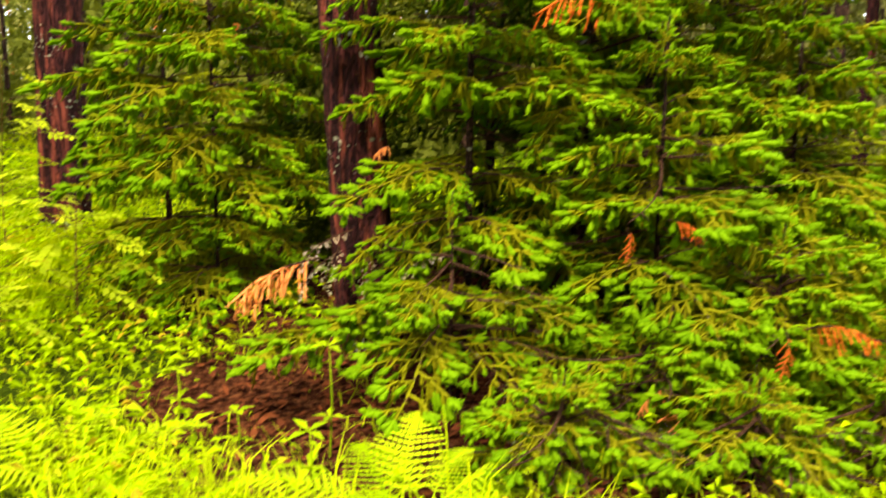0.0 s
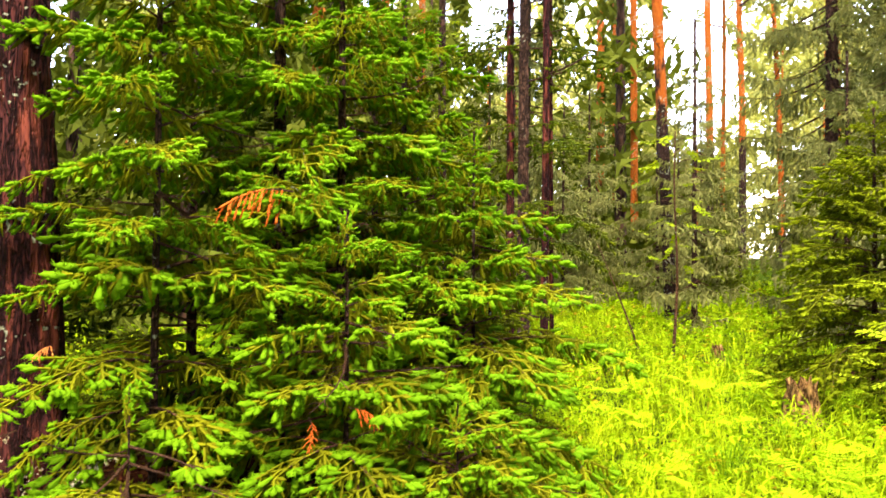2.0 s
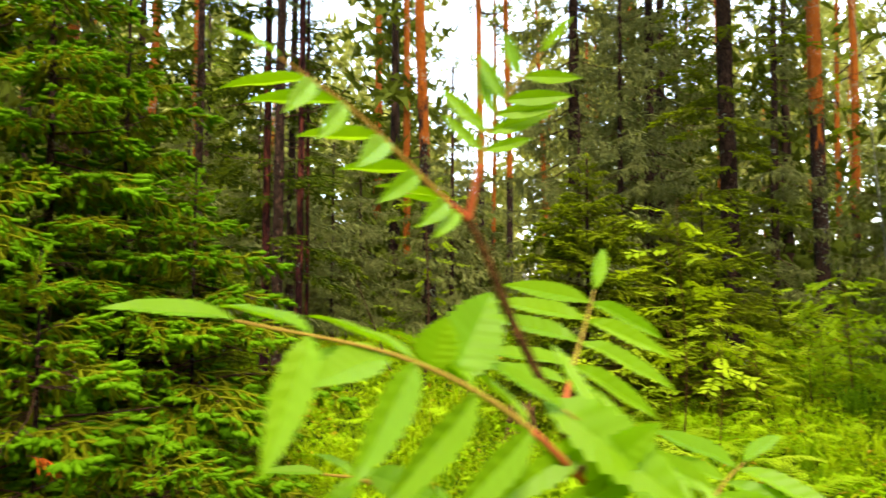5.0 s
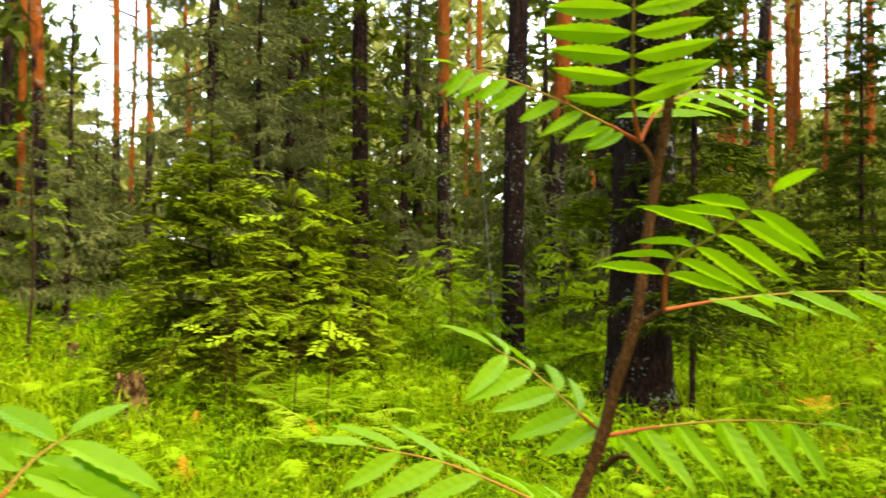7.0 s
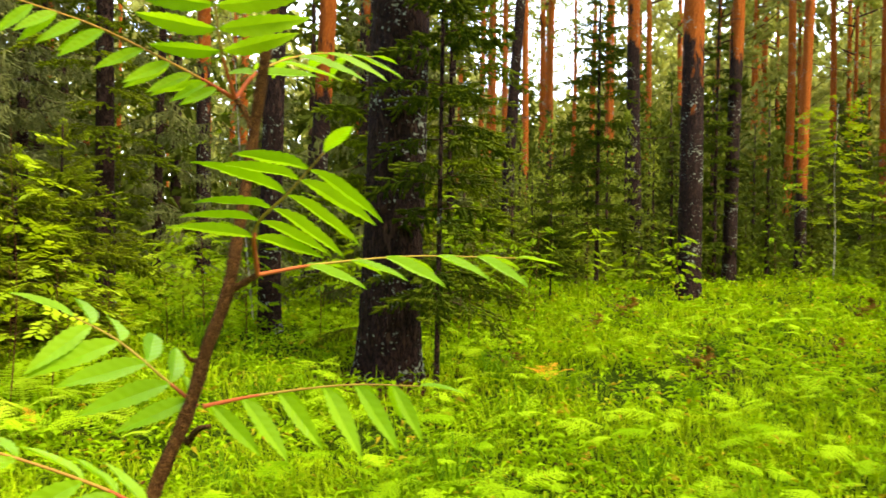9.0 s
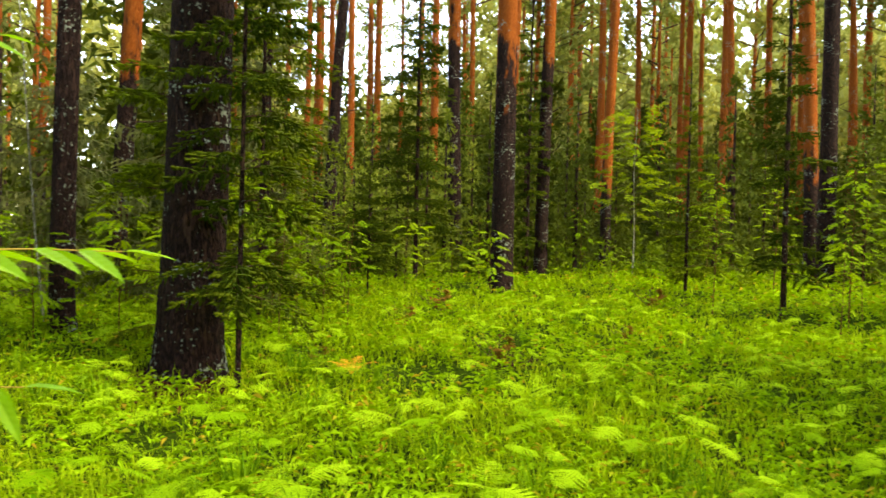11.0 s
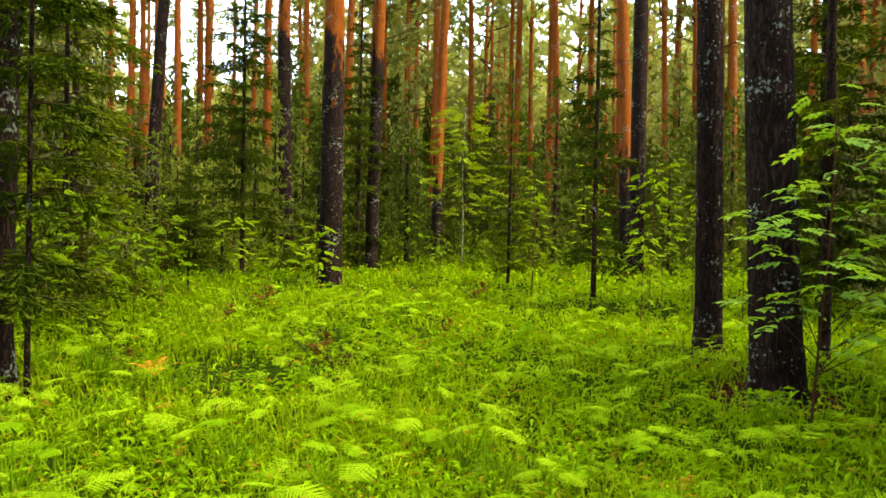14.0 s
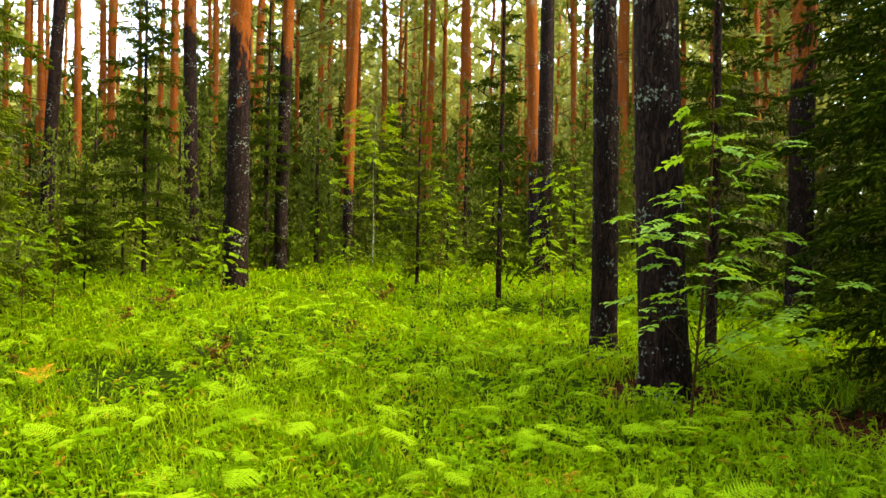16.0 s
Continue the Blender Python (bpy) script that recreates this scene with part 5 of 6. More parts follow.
def curve_points(pts, n):
    """Points along a smooth line through the given ones."""
    pts = np.asarray(pts, float)
    t = np.linspace(0, len(pts) - 1, n)
    k = np.clip(t.astype(int), 0, len(pts) - 2)
    f = (t - k)[:, None]
    g = np.gradient(pts, axis=0)
    a, b, ga, gb = pts[k], pts[k + 1], g[k], g[k + 1]
    return (2 * f ** 3 - 3 * f ** 2 + 1) * a + (f ** 3 - 2 * f ** 2 + f) * ga + (3 * f ** 2 - 2 * f ** 3) * b + (f ** 3 - f ** 2) * gb


def rowan_stem(plant, pts, r0, r1, name):
    soup = Soup()
    line = curve_points(pts, len(pts) * 4)
    radius = np.linspace(r0, r1, len(line)) * (1 + 0.08 * np.sin(np.arange(len(line)) * 2.1))
    tube(soup, line - np.array(plant.location), radius, 0, 10)
    return part(name, soup.mesh(name, [M_RED_TWIG], True), plant)


def rowan_leaf(plant, pts, normal, size, pairs, fold, start, swept=0.4):
    """A feathered leaf: a stalk with paired leaflets and one at the tip, each a piece of its own."""
    foot = np.array(plant.location)
    line = curve_points(pts, 24)
    soup = Soup()
    tube(soup, (line - line[0])[6:], np.linspace(0.0015, 0.0006, 18), 0, 6)
    tube(soup, (line - line[0])[:8], np.linspace(0.0024, 0.0015, 8), 1, 6)
    leaf = part("leaf", soup.mesh("leaf", [M_STALK, M_PETIOLE], True), plant, Matrix.Translation(line[0] - foot))
    way = unit(np.gradient(line, axis=0))
    normal = np.asarray(normal, float)
    for k in range(pairs):
        u = start + (0.97 - start) * k / max(1, pairs - 0.5)
        i = min(23, int(u * 23))
        d = way[i]
        side = unit(np.cross(normal, d))
        up = unit(np.cross(d, side))
        length = size * (0.72 + 0.5 * math.sin(math.pi * (0.2 + 0.65 * k / pairs)))
        for g in (-1, 1):
            q = radians(fold + rng_leaf.uniform(-8, 8))
            out = unit(g * side * math.cos(q) - up * math.sin(q) + d * swept * rng_leaf.uniform(0.8, 1.4))
            n = up * math.cos(q) + g * side * math.sin(q) + rng_leaf.normal(size=3) * 0.08
            s = length * rng_leaf.uniform(0.9, 1.08)
            part("leaflet", LEAFLETS[int(rng_leaf.integers(0, 3))], leaf, Matrix.Translation(line[i] - line[0]) @ axes(out, n) @ Matrix.Diagonal((s, s, s, 1)))
    s = size * 0.8
    part("leaflet", LEAFLETS[0], leaf, Matrix.Translation(line[-1] - line[0]) @ axes(way[-1], normal) @ Matrix.Diagonal((s, s, s, 1)))


def broad_leaf(plant, base, tip, normal, wide):
    base, tip = Vector(base), Vector(tip)
    s = (tip - base).length
    part("leaf", LEAFLETS[1], plant, Matrix.Translation(base - plant.location) @ axes(tip - base, normal) @ Matrix.Diagonal((s, s * wide, s, 1)))


tall_rowan = thing("rowan_sapling", 1.40, -0.10, "slender rowan sapling with bright green feathered leaves on reddish stalks", "rowan sapling", "rowan saplings")
rowan_stem(tall_rowan, [(1.40, -0.10, 0.0), (1.43, -0.22, 0.5), (1.50, -0.31, 0.95), (1.532, -0.352, 1.152)], 0.0085, 0.0068, "stem")
short_rowan = thing("rowan_sapling", 1.0, -0.02, "small rowan sapling with a reddish stem and pale young leaves", "rowan sapling", "rowan saplings")
rowan_stem(short_rowan, [(1.0, -0.02, 0.0), (0.98, -0.09, 0.6), (0.942, -0.160, 1.253)], 0.005, 0.0034, "stem")
rowan_stem(tall_rowan, [(1.532, -0.352, 1.152), (1.550, -0.371, 1.216), (1.562, -0.382, 1.274), (1.574, -0.394, 1.323), (1.584, -0.400, 1.389), (1.589, -0.407, 1.455), (1.582, -0.424, 1.540), (1.578, -0.439, 1.613), (1.575, -0.446, 1.660)], 0.0068, 0.0048, "stem")
rowan_stem(tall_rowan, [(1.545, -0.374, 1.188), (1.539, -0.389, 1.202), (1.532, -0.406, 1.208)], 0.004, 0.002, "twig")
rowan_stem(tall_rowan, [(1.574, -0.394, 1.323), (1.580, -0.405, 1.331), (1.585, -0.419, 1.340)], 0.004, 0.003, "twig")
rowan_stem(tall_rowan, [(1.586, -0.409, 1.479), (1.581, -0.403, 1.495), (1.576, -0.397, 1.504)], 0.003, 0.0025, "twig")
rowan_stem(tall_rowan, [(1.561, -0.383, 1.264), (1.554, -0.371, 1.261), (1.543, -0.369, 1.271)], 0.003, 0.001, "twig")
rowan_leaf(tall_rowan, [(1.585, -0.419, 1.340), (1.552, -0.436, 1.383), (1.509, -0.491, 1.411), (1.472, -0.541, 1.439)], (0.528, 0.055, 0.847), 0.062, 6, 8, 0.3, 0.1)
rowan_leaf(tall_rowan, [(1.585, -0.419, 1.340), (1.619, -0.468, 1.351), (1.665, -0.546, 1.360), (1.703, -0.639, 1.360)], (-0.081, -0.031, 0.996), 0.06, 5, 14, 0.3, 0.9)
rowan_leaf(tall_rowan, [(1.576, -0.397, 1.504), (1.552, -0.370, 1.522), (1.499, -0.310, 1.555), (1.445, -0.264, 1.570)], (-0.119, -0.067, 0.991), 0.038, 9, 55, 0.2, 0.7)
rowan_leaf(tall_rowan, [(1.576, -0.397, 1.504), (1.547, -0.401, 1.540), (1.517, -0.412, 1.583), (1.493, -0.422, 1.629)], (-0.750, -0.376, -0.544), 0.066, 5, 5, 0.36, 0.06)
rowan_leaf(tall_rowan, [(1.576, -0.397, 1.504), (1.616, -0.401, 1.540), (1.702, -0.413, 1.575), (1.796, -0.441, 1.592)], (-0.159, -0.076, 0.984), 0.06, 5, 12, 0.3, 0.5)
rowan_leaf(tall_rowan, [(1.575, -0.363, 1.214), (1.564, -0.337, 1.238), (1.545, -0.296, 1.276), (1.525, -0.264, 1.298)], (-0.254, -0.154, 0.955), 0.075, 5, 12, 0.12, 0.35)
rowan_leaf(tall_rowan, [(1.577, -0.368, 1.214), (1.622, -0.408, 1.221), (1.672, -0.475, 1.227), (1.711, -0.537, 1.224)], (-0.150, -0.069, 0.986), 0.065, 6, 40, 0.08, 0.4)
rowan_leaf(tall_rowan, [(1.462, -0.411, 1.148), (1.437, -0.373, 1.177), (1.385, -0.307, 1.214), (1.332, -0.261, 1.233)], (-0.338, -0.230, 0.913), 0.062, 6, 15, 0.12, 0.9)
rowan_stem(short_rowan, [(0.942, -0.160, 1.253), (0.927, -0.153, 1.290), (0.913, -0.150, 1.320), (0.897, -0.137, 1.362), (0.882, -0.129, 1.404), (0.872, -0.126, 1.424)], 0.0034, 0.0024, "stem")
rowan_leaf(short_rowan, [(0.872, -0.126, 1.424), (0.849, -0.129, 1.438), (0.797, -0.138, 1.473), (0.747, -0.153, 1.493)], (-0.141, -0.381, 0.914), 0.042, 6, 25, 0.15, 0.5)
rowan_leaf(short_rowan, [(0.872, -0.126, 1.424), (0.877, -0.132, 1.459), (0.883, -0.139, 1.486), (0.902, -0.157, 1.520)], (-0.350, -0.807, 0.476), 0.034, 5, 15, 0.4, 0.6)
rowan_leaf(short_rowan, [(0.957, -0.108, 1.303), (0.991, -0.078, 1.329), (1.021, -0.058, 1.359), (1.041, -0.046, 1.385)], (-0.240, -0.739, 0.630), 0.064, 5, 10, 0.22, 0.1)
rowan_leaf(short_rowan, [(0.906, -0.206, 1.271), (0.848, -0.209, 1.320), (0.785, -0.213, 1.352), (0.708, -0.218, 1.370)], (-0.235, -0.526, 0.818), 0.058, 5, 20, 0.12, 0.4)
rowan_leaf(short_rowan, [(0.965, -0.241, 1.251), (0.938, -0.225, 1.273), (0.910, -0.212, 1.299), (0.880, -0.201, 1.323)], (-0.354, -0.494, 0.794), 0.06, 4, 15, 0.05, 0.4)
rowan_leaf(short_rowan, [(1.126, -0.062, 1.184), (1.144, -0.067, 1.211), (1.165, -0.066, 1.229), (1.193, -0.062, 1.240)], (-0.448, -0.352, 0.822), 0.085, 5, 8, 0.1, 0.15)
rowan_leaf(short_rowan, [(0.829, -0.193, 1.263), (0.809, -0.183, 1.276), (0.791, -0.163, 1.290), (0.770, -0.157, 1.295)], (-0.147, -0.456, 0.878), 0.036, 3, 10, 0.1, 0.4)
broad_leaf(short_rowan, (0.818, -0.194, 1.340), (0.846, -0.190, 1.383), (-0.324, -0.917, 0.234), 2.6)
broad_leaf(short_rowan, (0.803, -0.198, 1.346), (0.807, -0.208, 1.369), (-0.284, -0.895, 0.345), 3.4)
broad_leaf(short_rowan, (0.874, -0.192, 1.326), (0.927, -0.247, 1.284), (-0.25, -0.6, 0.76), 1.9)
broad_leaf(short_rowan, (0.893, -0.202, 1.284), (0.909, -0.234, 1.318), (-0.3, -0.75, 0.6), 1.8)
broad_leaf(short_rowan, (0.790, -0.160, 1.351), (0.739, -0.171, 1.341), (-0.2, -0.7, 0.68), 1.5)
broad_leaf(short_rowan, (0.791, -0.161, 1.294), (0.815, -0.189, 1.285), (-0.2, -0.8, 0.5), 1.9)
broad_leaf(short_rowan, (0.776, -0.210, 1.355), (0.734, -0.233, 1.350), (-0.197, -0.768, 0.609), 1.6)


def small_leaf_mesh(seed, mat, size=0.055, pairs=6, wide=0.17, droop=0.2):
    """One whole feathered leaf for the rowans farther off, along +x, length about 0.17."""
    rng = np.random.default_rng(seed)
    soup = Soup()
    s = np.linspace(0, 1, 6)
    main = np.stack([0.17 * s, 0 * s, 0.03 * s - 0.05 * s ** 2], -1)
    tube(soup, main, np.linspace(0.0016, 0.0008, 6), 0, 3)
    spots = [(0.3 + 0.66 * k / pairs, g) for k in range(pairs) for g in (-1, 1)] + [(1.0, 0)]
    for u, g in spots:
        p = np.array([np.interp(u, s, main[:, k]) for k in range(3)])
        d = unit(np.array([0.5 if g else 1.0, g * 1.0, -droop + rng.normal() * 0.12]))
        w = unit(np.cross(np.array([0, 0, 1.0]), d)) * size * wide
        l = size * rng.uniform(0.85, 1.1)
        lift = np.array([0, 0, 0.004])
        soup.add([p, p + d * l * 0.5 - w + lift, p + d * l * 0.5, p + d * l * 0.5 + w + lift, p + d * l - np.array([0, 0, 0.008])], [0, 1, 2, 0, 2, 3, 1, 4, 2, 2, 4, 3])
    return soup.mesh("leaf", [mat])


def oval_leaf_mesh(seed, mat):
    """A twig end with some oval leaves, along +x."""
    rng = np.random.default_rng(seed)
    soup = Soup()
    tube(soup, [(0, 0, 0), (0.12, 0.01, 0.01), (0.22, 0, -0.01)], [0.002, 0.0015, 0.001], 0, 3)
    for i in range(11):
        p = np.array([0.04 + 0.018 * i, 0, 0])
        d = unit(np.array([0.6, (-1) ** i * rng.uniform(0.6, 1.2), rng.uniform(-0.5, 0.2)]))
        w = unit(np.cross(np.array([0, 0, 1.0]), d)) * 0.016
        l = rng.uniform(0.045, 0.065)
        soup.add([p, p + d * l * 0.45 - w, p + d * l * 0.45 + w, p + d * l], [0, 1, 2, 1, 3, 2])
    return soup.mesh("leaf_spray", [mat])


SMALL_LEAVES = [small_leaf_mesh(s, M_ROWAN_LIGHT, 0.056, 5, 0.26, 0.2) for s in (151, 152, 153)]
SHADE_LEAVES = [small_leaf_mesh(s, M_ROWAN_DARK, 0.062, 4, 0.33, 0.08) for s in (154, 155, 156)]
OVAL_LEAVES = [oval_leaf_mesh(s, M_ALDER) for s in (161, 162)]
BIRCH_LEAVES = [oval_leaf_mesh(s, M_BIRCH_LEAF) for s in (163, 164)]


def sapling(x, y, height, leaves, kit, size=1.0, spread=0.25, name="rowan_sapling", label="young rowan with level layers of feathered leaves", lean=(0, 0), low=0.25, dia=0.012, bark=None, group="rowan saplings"):
    """A slim stem with twigs that each carry a leaf; those far off have twigs and leaves in one crown."""
    plant = thing(name, x, y, label, name.replace("_", " "), group)
    soup = Soup()
    zs = np.linspace(-0.05, height, 10)
    line = np.stack([lean[0] * zs + 0.02 * np.sin(zs * 3 + x), lean[1] * zs + 0.02 * np.sin(zs * 2.3 + y), zs], -1)
    tube(soup, line, np.linspace(dia / 2, dia / 6, 10), 0, 7)
    part("stem", soup.mesh("stem", [bark or M_RED_TWIG], True), plant)
    far = math.hypot(x - 0.8, y + 0.5) > 8.5
    crown = Soup()
    for k in range(leaves):
        u = low + (1 - low) * (k / leaves) ** 0.9
        p = np.array([np.interp(u * height, zs, line[:, c]) for c in range(3)])
        a = k * 137.5 + rng_leaf.uniform(-25, 25)
        out = spread * (1 - 0.75 * u) * rng_leaf.uniform(0.1, 1.1)
        e = p + np.array([math.cos(radians(a)), math.sin(radians(a)), 0.25]) * out
        s = size * rng_leaf.uniform(0.75, 1.15)
        m = Matrix.Translation(e) @ pose(0, 0, 0, rng_leaf.uniform(-28, 28), rng_leaf.uniform(-18, 32), a) @ Matrix.Diagonal((s, s, s, 1))
        tw = crown if far else Soup()
        if out > 0.12:
            tube(tw, [p, (p + e) / 2 + np.array([0, 0, 0.02]), e], [min(0.004, dia * 0.2), min(0.003, dia * 0.15), 0.0015], 1 if far else 0, 4)
            if not far:
                part("twig", tw.mesh("twig", [M_TWIG if bark else M_RED_TWIG]), plant)
        if far:
            strewn(crown, kit[k % len(kit)], [m])
        else:
            part("leaf", kit[k % len(kit)], plant, m)
    if far:
        part("crown", crown.mesh("crown", [kit[0].materials[0], M_TWIG if bark else M_RED_TWIG]), plant)
    return plant


BLUISH = "rowan with a thin dark stem and wide layers of feathered leaves"
rowan_bush = sapling(5.53, -3.97, 2.3, 18, SHADE_LEAVES, 1.0, 0.45, label=BLUISH, low=0.45, dia=0.022, lean=(-0.015, -0.05))
for ends in ((5.50, -4.58, 2.10), (5.53, -4.36, 1.98), (5.26, -4.23, 1.74), (5.67, -4.69, 1.53), (5.41, -4.18, 1.45),
             (5.31, -4.51, 1.28), (5.30, -4.86, 1.21), (5.19, -4.16, 1.13), (5.35, -4.63, 0.89), (5.03, -4.21, 1.02),
             (5.61, -3.59, 1.60), (5.33, -3.71, 1.56), (5.84, -3.82, 1.44), (5.53, -3.53, 1.08), (5.77, -3.96, 1.10),
             (5.82, -4.07, 1.77), (5.12, -3.89, 1.28), (5.34, -4.11, 0.89), (5.64, -4.18, 2.15)):
    # a long side twig with a fan of leaves at its end
    e = Vector(ends) - rowan_bush.location
    z = max(0.5, e.z - 0.25 - 0.25 * math.hypot(e.x, e.y))
    p = Vector((-0.015 * z, -0.05 * z, z))
    tw = Soup()
    tube(tw, [p, p.lerp(e, 0.5) + Vector((0, 0, 0.05)), e], [0.005, 0.0035, 0.002], 0, 5)
    part("twig", tw.mesh("twig", [M_TWIG]), rowan_bush)
    turn = math.degrees(math.atan2(e.y - p.y, e.x - p.x))
    for k in range(6):
        s = 1.05 * rng_leaf.uniform(0.75, 1.15)
        q = p.lerp(e, (1.0, 1.0, 0.92, 0.82, 0.7, 0.58)[k])
        part("leaf", SHADE_LEAVES[k % 3], rowan_bush, Matrix.Translation(q) @ pose(0, 0, 0, rng_leaf.uniform(-22, 22), rng_leaf.uniform(-14, 10), turn + (0, 60, -55, 85, -80, 40)[k] + rng_leaf.uniform(-15, 15)) @ Matrix.Diagonal((s, s, s, 1)))
sapling(10.8, -4.9, 2.0, 64, SMALL_LEAVES, 0.95, 0.55, dia=0.02)
sapling(10.0, -4.5, 1.2, 36, SMALL_LEAVES, 0.8, 0.4, dia=0.015)
sapling(12.6, -3.75, 2.0, 36, SMALL_LEAVES, 0.85, 0.32, dia=0.02)
sapling(14.6, -5.2, 2.2, 46, SMALL_LEAVES, 0.9, 0.36, dia=0.02)
sapling(13.4, -0.55, 1.15, 16, SMALL_LEAVES, 1.4, 0.2, dia=0.015, label="thin young rowan in front of a pine")
sapling(14.2, 0.9, 1.2, 26, SMALL_LEAVES, 1.5, 0.5)
sapling(15.2, 0.2, 0.8, 22, SMALL_LEAVES, 1.5, 0.5)
sapling(9.2, 1.5, 1.5, 36, SMALL_LEAVES, 0.9, 0.6, dia=0.016)
sapling(9.9, 1.2, 1.1, 26, SMALL_LEAVES, 0.9, 0.5)
sapling(10.9, 1.8, 1.6, 30, SMALL_LEAVES, 1.0, 0.6)
for x, y, h, n in ((10.3, 1.0, 1.2, 36), (11.4, 1.3, 1.1, 36), (13.8, 1.9, 1.6, 36), (15.6, 1.5, 1.5, 34), (16.6, -0.2, 1.2, 26), (17.2, -2.2, 1.3, 30), (15.4, -2.6, 0.8, 20),
                   (11.9, -5.5, 2.0, 50), (10.4, -5.3, 1.5, 50), (9.9, -5.7, 1.2, 40), (16.8, -4.6, 1.8, 36)):
    sapling(x, y, h * 1.1, int(n * 0.6), SMALL_LEAVES, 0.85, 0.4, dia=0.014)
sapling(5.08, 3.5, 1.95, 24, OVAL_LEAVES, 1.45, 0.5, name="alder_sapling", label="slim sapling with yellow-green oval leaves before the spruce", low=0.3)
sapling(5.24, 3.32, 1.1, 14, OVAL_LEAVES, 1.3, 0.5, name="alder_sapling", label="slim sapling with yellow-green oval leaves before the spruce", low=0.4)
sapling(4.73, 3.85, 1.0, 14, OVAL_LEAVES, 1.0, 0.6, name="alder_sapling", label="slim sapling with yellow-green oval leaves before the spruce", low=0.4)
sapling(5.2, 4.3, 1.1, 26, OVAL_LEAVES, 1.0, 0.5, name="alder_sapling", label="low sapling with yellow-green oval leaves", low=0.2)
for x, y, h in ((-2.35, 3.9, 1.15), (-2.0, 3.1, 0.8), (-2.75, 4.7, 1.3), (-1.75, 3.6, 0.7)):
    sapling(x, y, h, 26, OVAL_LEAVES, 0.9, 0.5, name="alder_sapling", label="low pale sapling with oval leaves at the edge of the grass", low=0.2)
for x, y, h in ((6.0, 4.5, 1.3), (5.5, 4.7, 0.9), (6.5, 4.4, 1.0), (6.9, 4.3, 0.8)):
    sapling(x, y, h, 30, OVAL_LEAVES, 0.85, 0.6, name="alder_sapling", label="low sapling with yellow-green oval leaves", low=0.2)
sapling(8.64, 4.75, 1.2, 40, SMALL_LEAVES, 1.4, 0.7)
sapling(8.0, 4.5, 1.0, 24, OVAL_LEAVES, 0.9, 0.5, name="alder_sapling", label="low sapling with yellow-green oval leaves", low=0.2)
sapling(10.3, 3.8, 1.3, 30, SMALL_LEAVES, 1.4, 0.7)
for x, y, h, n in ((8.15, 4.15, 1.35, 34), (8.5, 3.85, 1.1, 28), (8.9, 3.15, 1.6, 26), (9.2, 2.75, 1.2, 26), (9.6, 2.1, 1.7, 34), (10.2, 1.9, 1.4, 30)):
    sapling(x, y, h, n, SMALL_LEAVES, 1.25, 0.5, dia=0.016)
sapling(9.43, 4.31, 4.6, 34, BIRCH_LEAVES, 0.9, 0.7, name="birch_tree", label="thin young birch with a pale stem", lean=(-0.045, 0.075), low=0.45, dia=0.028, bark=M_BIRCH, group="birches")
sapling(18.33, -3.39, 3.6, 130, BIRCH_LEAVES, 1.9, 1.1, name="birch_tree", label="slim birch with light green leaves at the forest edge", low=0.3, dia=0.034, bark=M_BIRCH, group="birches")
sapling(3.2, 9.6, 4.2, 40, BIRCH_LEAVES, 1.2, 0.9, name="birch_tree", label="slim birch among dark spruces", low=0.3, dia=0.05, bark=M_TWIG, group="birches")
sapling(5.4, 7.7, 2.6, 34, BIRCH_LEAVES, 1.2, 0.8, name="birch_tree", label="slim birch among dark spruces", low=0.3, dia=0.04, bark=M_TWIG, group="birches")


# ---- stump ----
def stump_mesh():
    rng = np.random.default_rng(8)
    soup = Soup()
    sides, rings = 30, 9
    top = 0.3 + 0.09 * np.array([noise.noise((math.cos(k * 0.21) * 2.5, math.sin(k * 0.21) * 2.5, 0.4)) for k in range(sides)]) + 0.025 * rng.normal(size=sides)
    ang = np.arange(sides) * 2 * math.pi / sides
    v = []
    for i in range(rings):
        f = i / (rings - 1)
        r = (0.155 - 0.04 * f + 0.05 * math.exp(-f * 8)) * (1 + 0.1 * np.sin(ang * 6 + 1) + 0.05 * rng.normal(size=sides))
        v.append(np.stack([r * np.cos(ang), r * np.sin(ang), -0.05 + (top + 0.05) * f], -1))
    for q, dz in ((0.7, -0.02), (0.35, -0.07)):
        v.append(np.stack([0.11 * q * np.cos(ang), 0.11 * q * np.sin(ang), top * 0.9 + dz + 0.01 * rng.normal(size=sides)], -1))
    v = np.array(v)
    k, j = np.meshgrid(np.arange(len(v) - 1), np.arange(sides), indexing="ij")
    p, q = k * sides + j, k * sides + (j + 1) % sides
    f = np.concatenate([np.stack([p, q, q + sides], -1).reshape(-1, 3), np.stack([p, q + sides, p + sides], -1).reshape(-1, 3)])
    last = (len(v) - 1) * sides
    cap = [(last, last + i, last + i + 1) for i in range(1, sides - 1)]
    soup.add(v.reshape(-1, 3), np.concatenate([f, cap]))
    return soup.mesh("tree_stump", [M_WOOD], False)


stump = new("tree_stump", stump_mesh())
stump.matrix_basis = pose(4.62, 4.80, ground_z(4.62, 4.80) + 0.03, 4, -6, 20) @ Matrix.Diagonal((0.85, 0.85, 0.95, 1))
tagged(stump, "rotten brown tree stump with a jagged broken top", "tree stump")

low_stump = copy_thing(stump, pose(5.56, 7.12, ground_z(5.56, 7.12), -5, 4, 130) @ Matrix.Diagonal((0.55, 0.55, 0.8, 1)))
tagged(low_stump, "small weathered stump in the grass", "tree stump")


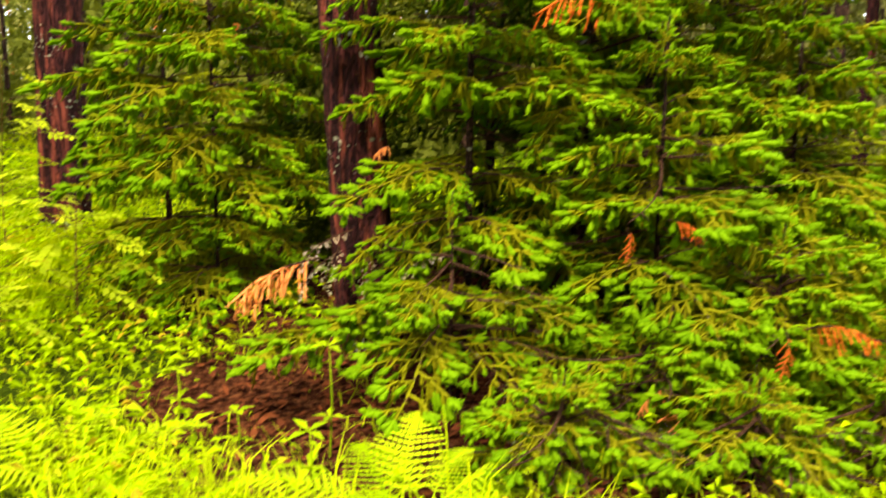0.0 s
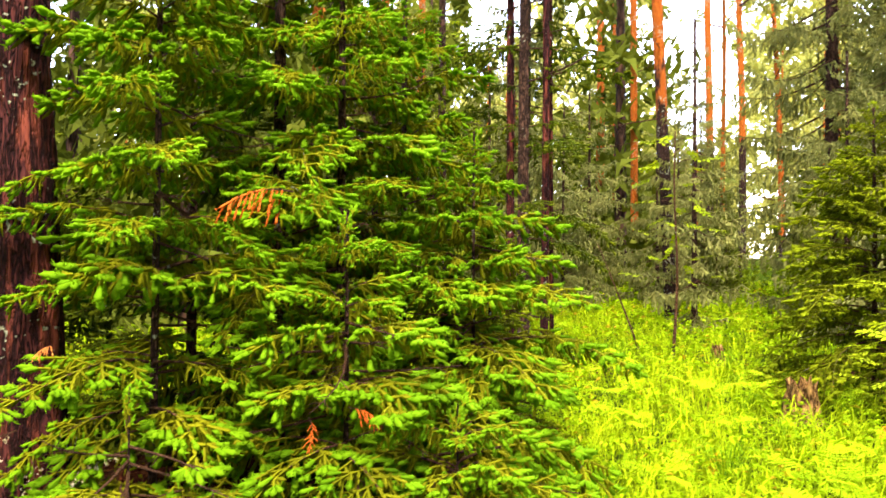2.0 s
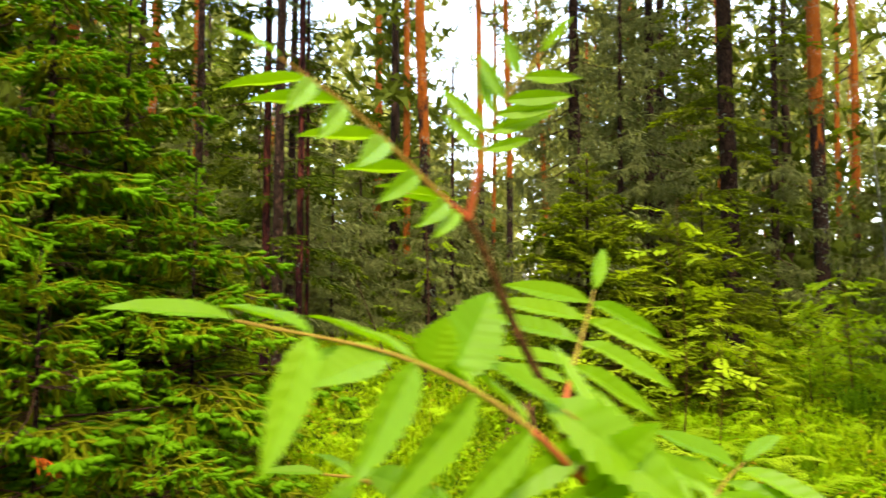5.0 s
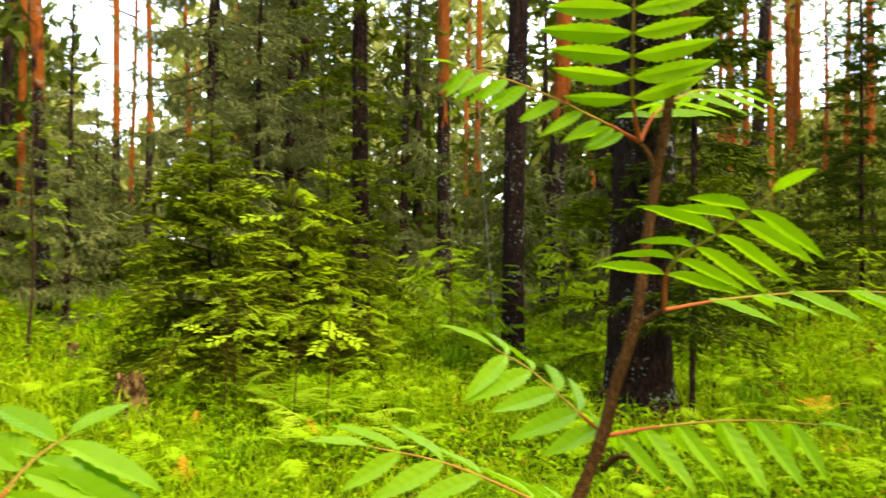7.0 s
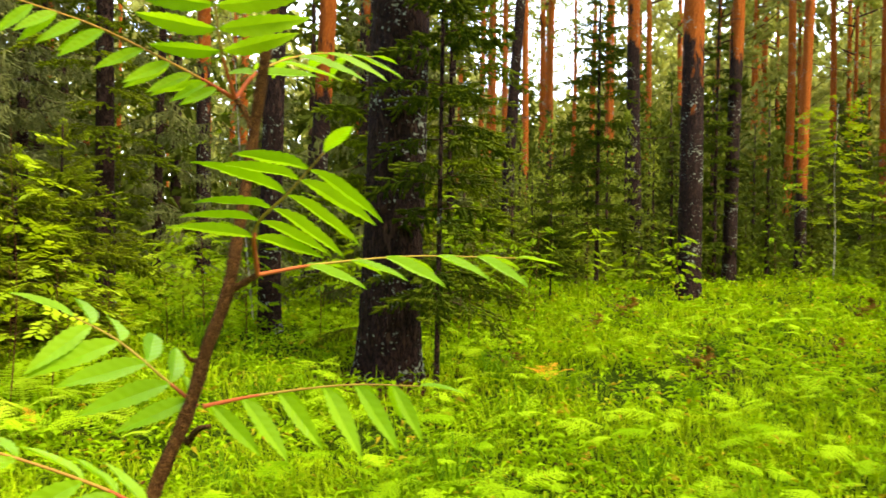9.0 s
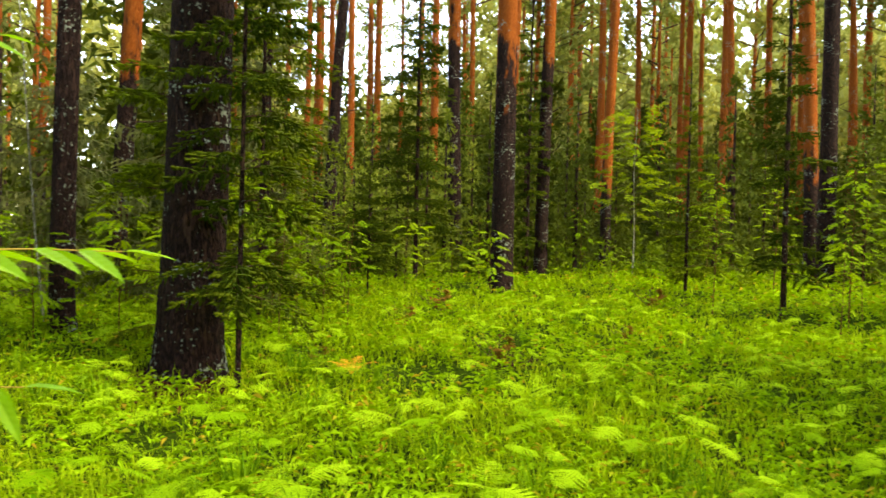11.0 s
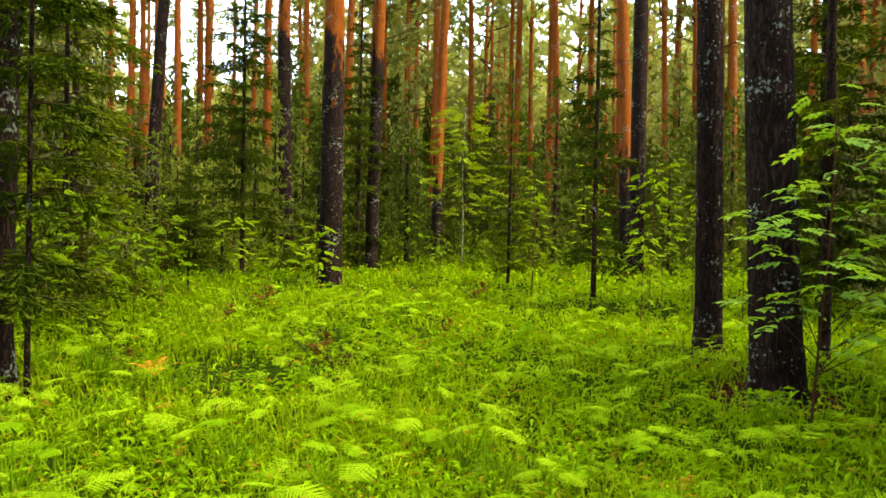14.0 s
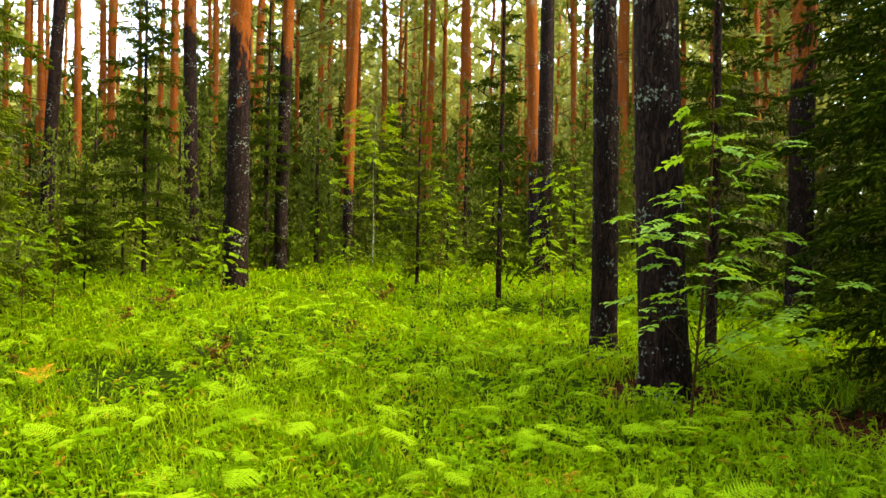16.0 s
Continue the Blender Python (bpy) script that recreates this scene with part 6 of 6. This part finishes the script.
def fallen_stick(x, y, foot, head, thick):
    soup = Soup()
    a, b = np.array(foot), np.array(head)
    pts = curve_points([a, a + (b - a) * 0.5 + np.array([0.03, 0.0, -0.04]), b], 10)
    tube(soup, pts, np.linspace(thick, thick * 0.4, 10), 0, 6)
    ob = new("dead_stick", soup.mesh("dead_stick", [M_TWIG], True))
    ob.matrix_basis = pose(x, y, ground_z(x, y))
    tagged(ob, "thin grey dead stick leaning among the twigs", "stick")


fallen_stick(5.15, 7.98, (0, 0, -0.05), (-0.45, 0.25, 1.3), 0.014)

# withered orange sprays and lichen on the young spruces
def nearest_spruce(x, y):
    return min((o for o in scene.objects if o.name.startswith("spruce_tree") and o.parent is None), key=lambda o: (o.location.x - x) ** 2 + (o.location.y - y) ** 2)


def spray(x, y, z, turn, tilt, size, mesh, name="dead_branch", label="withered orange spray"):
    tree = nearest_spruce(x, y)
    part(name, mesh, tree, Matrix.Translation(Vector((x, y, z)) - tree.location) @ pose(0, 0, 0, 0, tilt, turn) @ Matrix.Diagonal((size, size, size, 1)), label)


BLEACHED = "withered spray with pale orange needles"
spray(-0.44, 2.86, 0.62, 212, 12, 1.15, PEACH_BRANCHES[0], label=BLEACHED)
spray(-0.46, 2.82, 0.60, 196, 16, 0.95, PEACH_BRANCHES[1], label=BLEACHED)
spray(0.80, 2.50, 0.26, 180, 40, 0.4, PEACH_BRANCHES[1], label=BLEACHED)
spray(0.83, 2.50, 0.24, 330, 75, 0.62, PEACH_BRANCHES[0], label=BLEACHED)
spray(1.20, 2.52, 0.46, 250, 70, 0.5, DEAD_BRANCHES[1])
spray(1.26, 2.51, 0.47, 352, -2, 0.72, DEAD_BRANCHES[2])
spray(0.71, 2.82, 0.76, 272, 60, 0.4, DEAD_BRANCHES[2])
spray(0.67, 3.08, 1.63, 192, 4, 0.95, DEAD_BRANCHES[0])
spray(0.85, 2.77, 0.80, 332, 15, 0.45, DEAD_BRANCHES[1])
spray(-0.17, 2.82, 1.05, 242, 10, 0.3, PEACH_BRANCHES[0], label=BLEACHED)
LICHEN = "dead twig with pale grey lichen"
for x, y, z, turn, tilt, size in ((-0.39, 3.37, 0.66, 205, 25, 0.8), (-0.44, 3.32, 0.60, 230, 60, 0.6), (-0.32, 3.31, 0.55, 280, 65, 0.55), (-0.25, 3.27, 0.52, 330, 30, 0.6), (-0.48, 3.26, 0.55, 190, 45, 0.6), (0.04, 3.16, 0.60, 200, 20, 0.7)):
    spray(x, y, z, turn, tilt, size, LICHEN_TWIG, "lichen_twig", LICHEN)
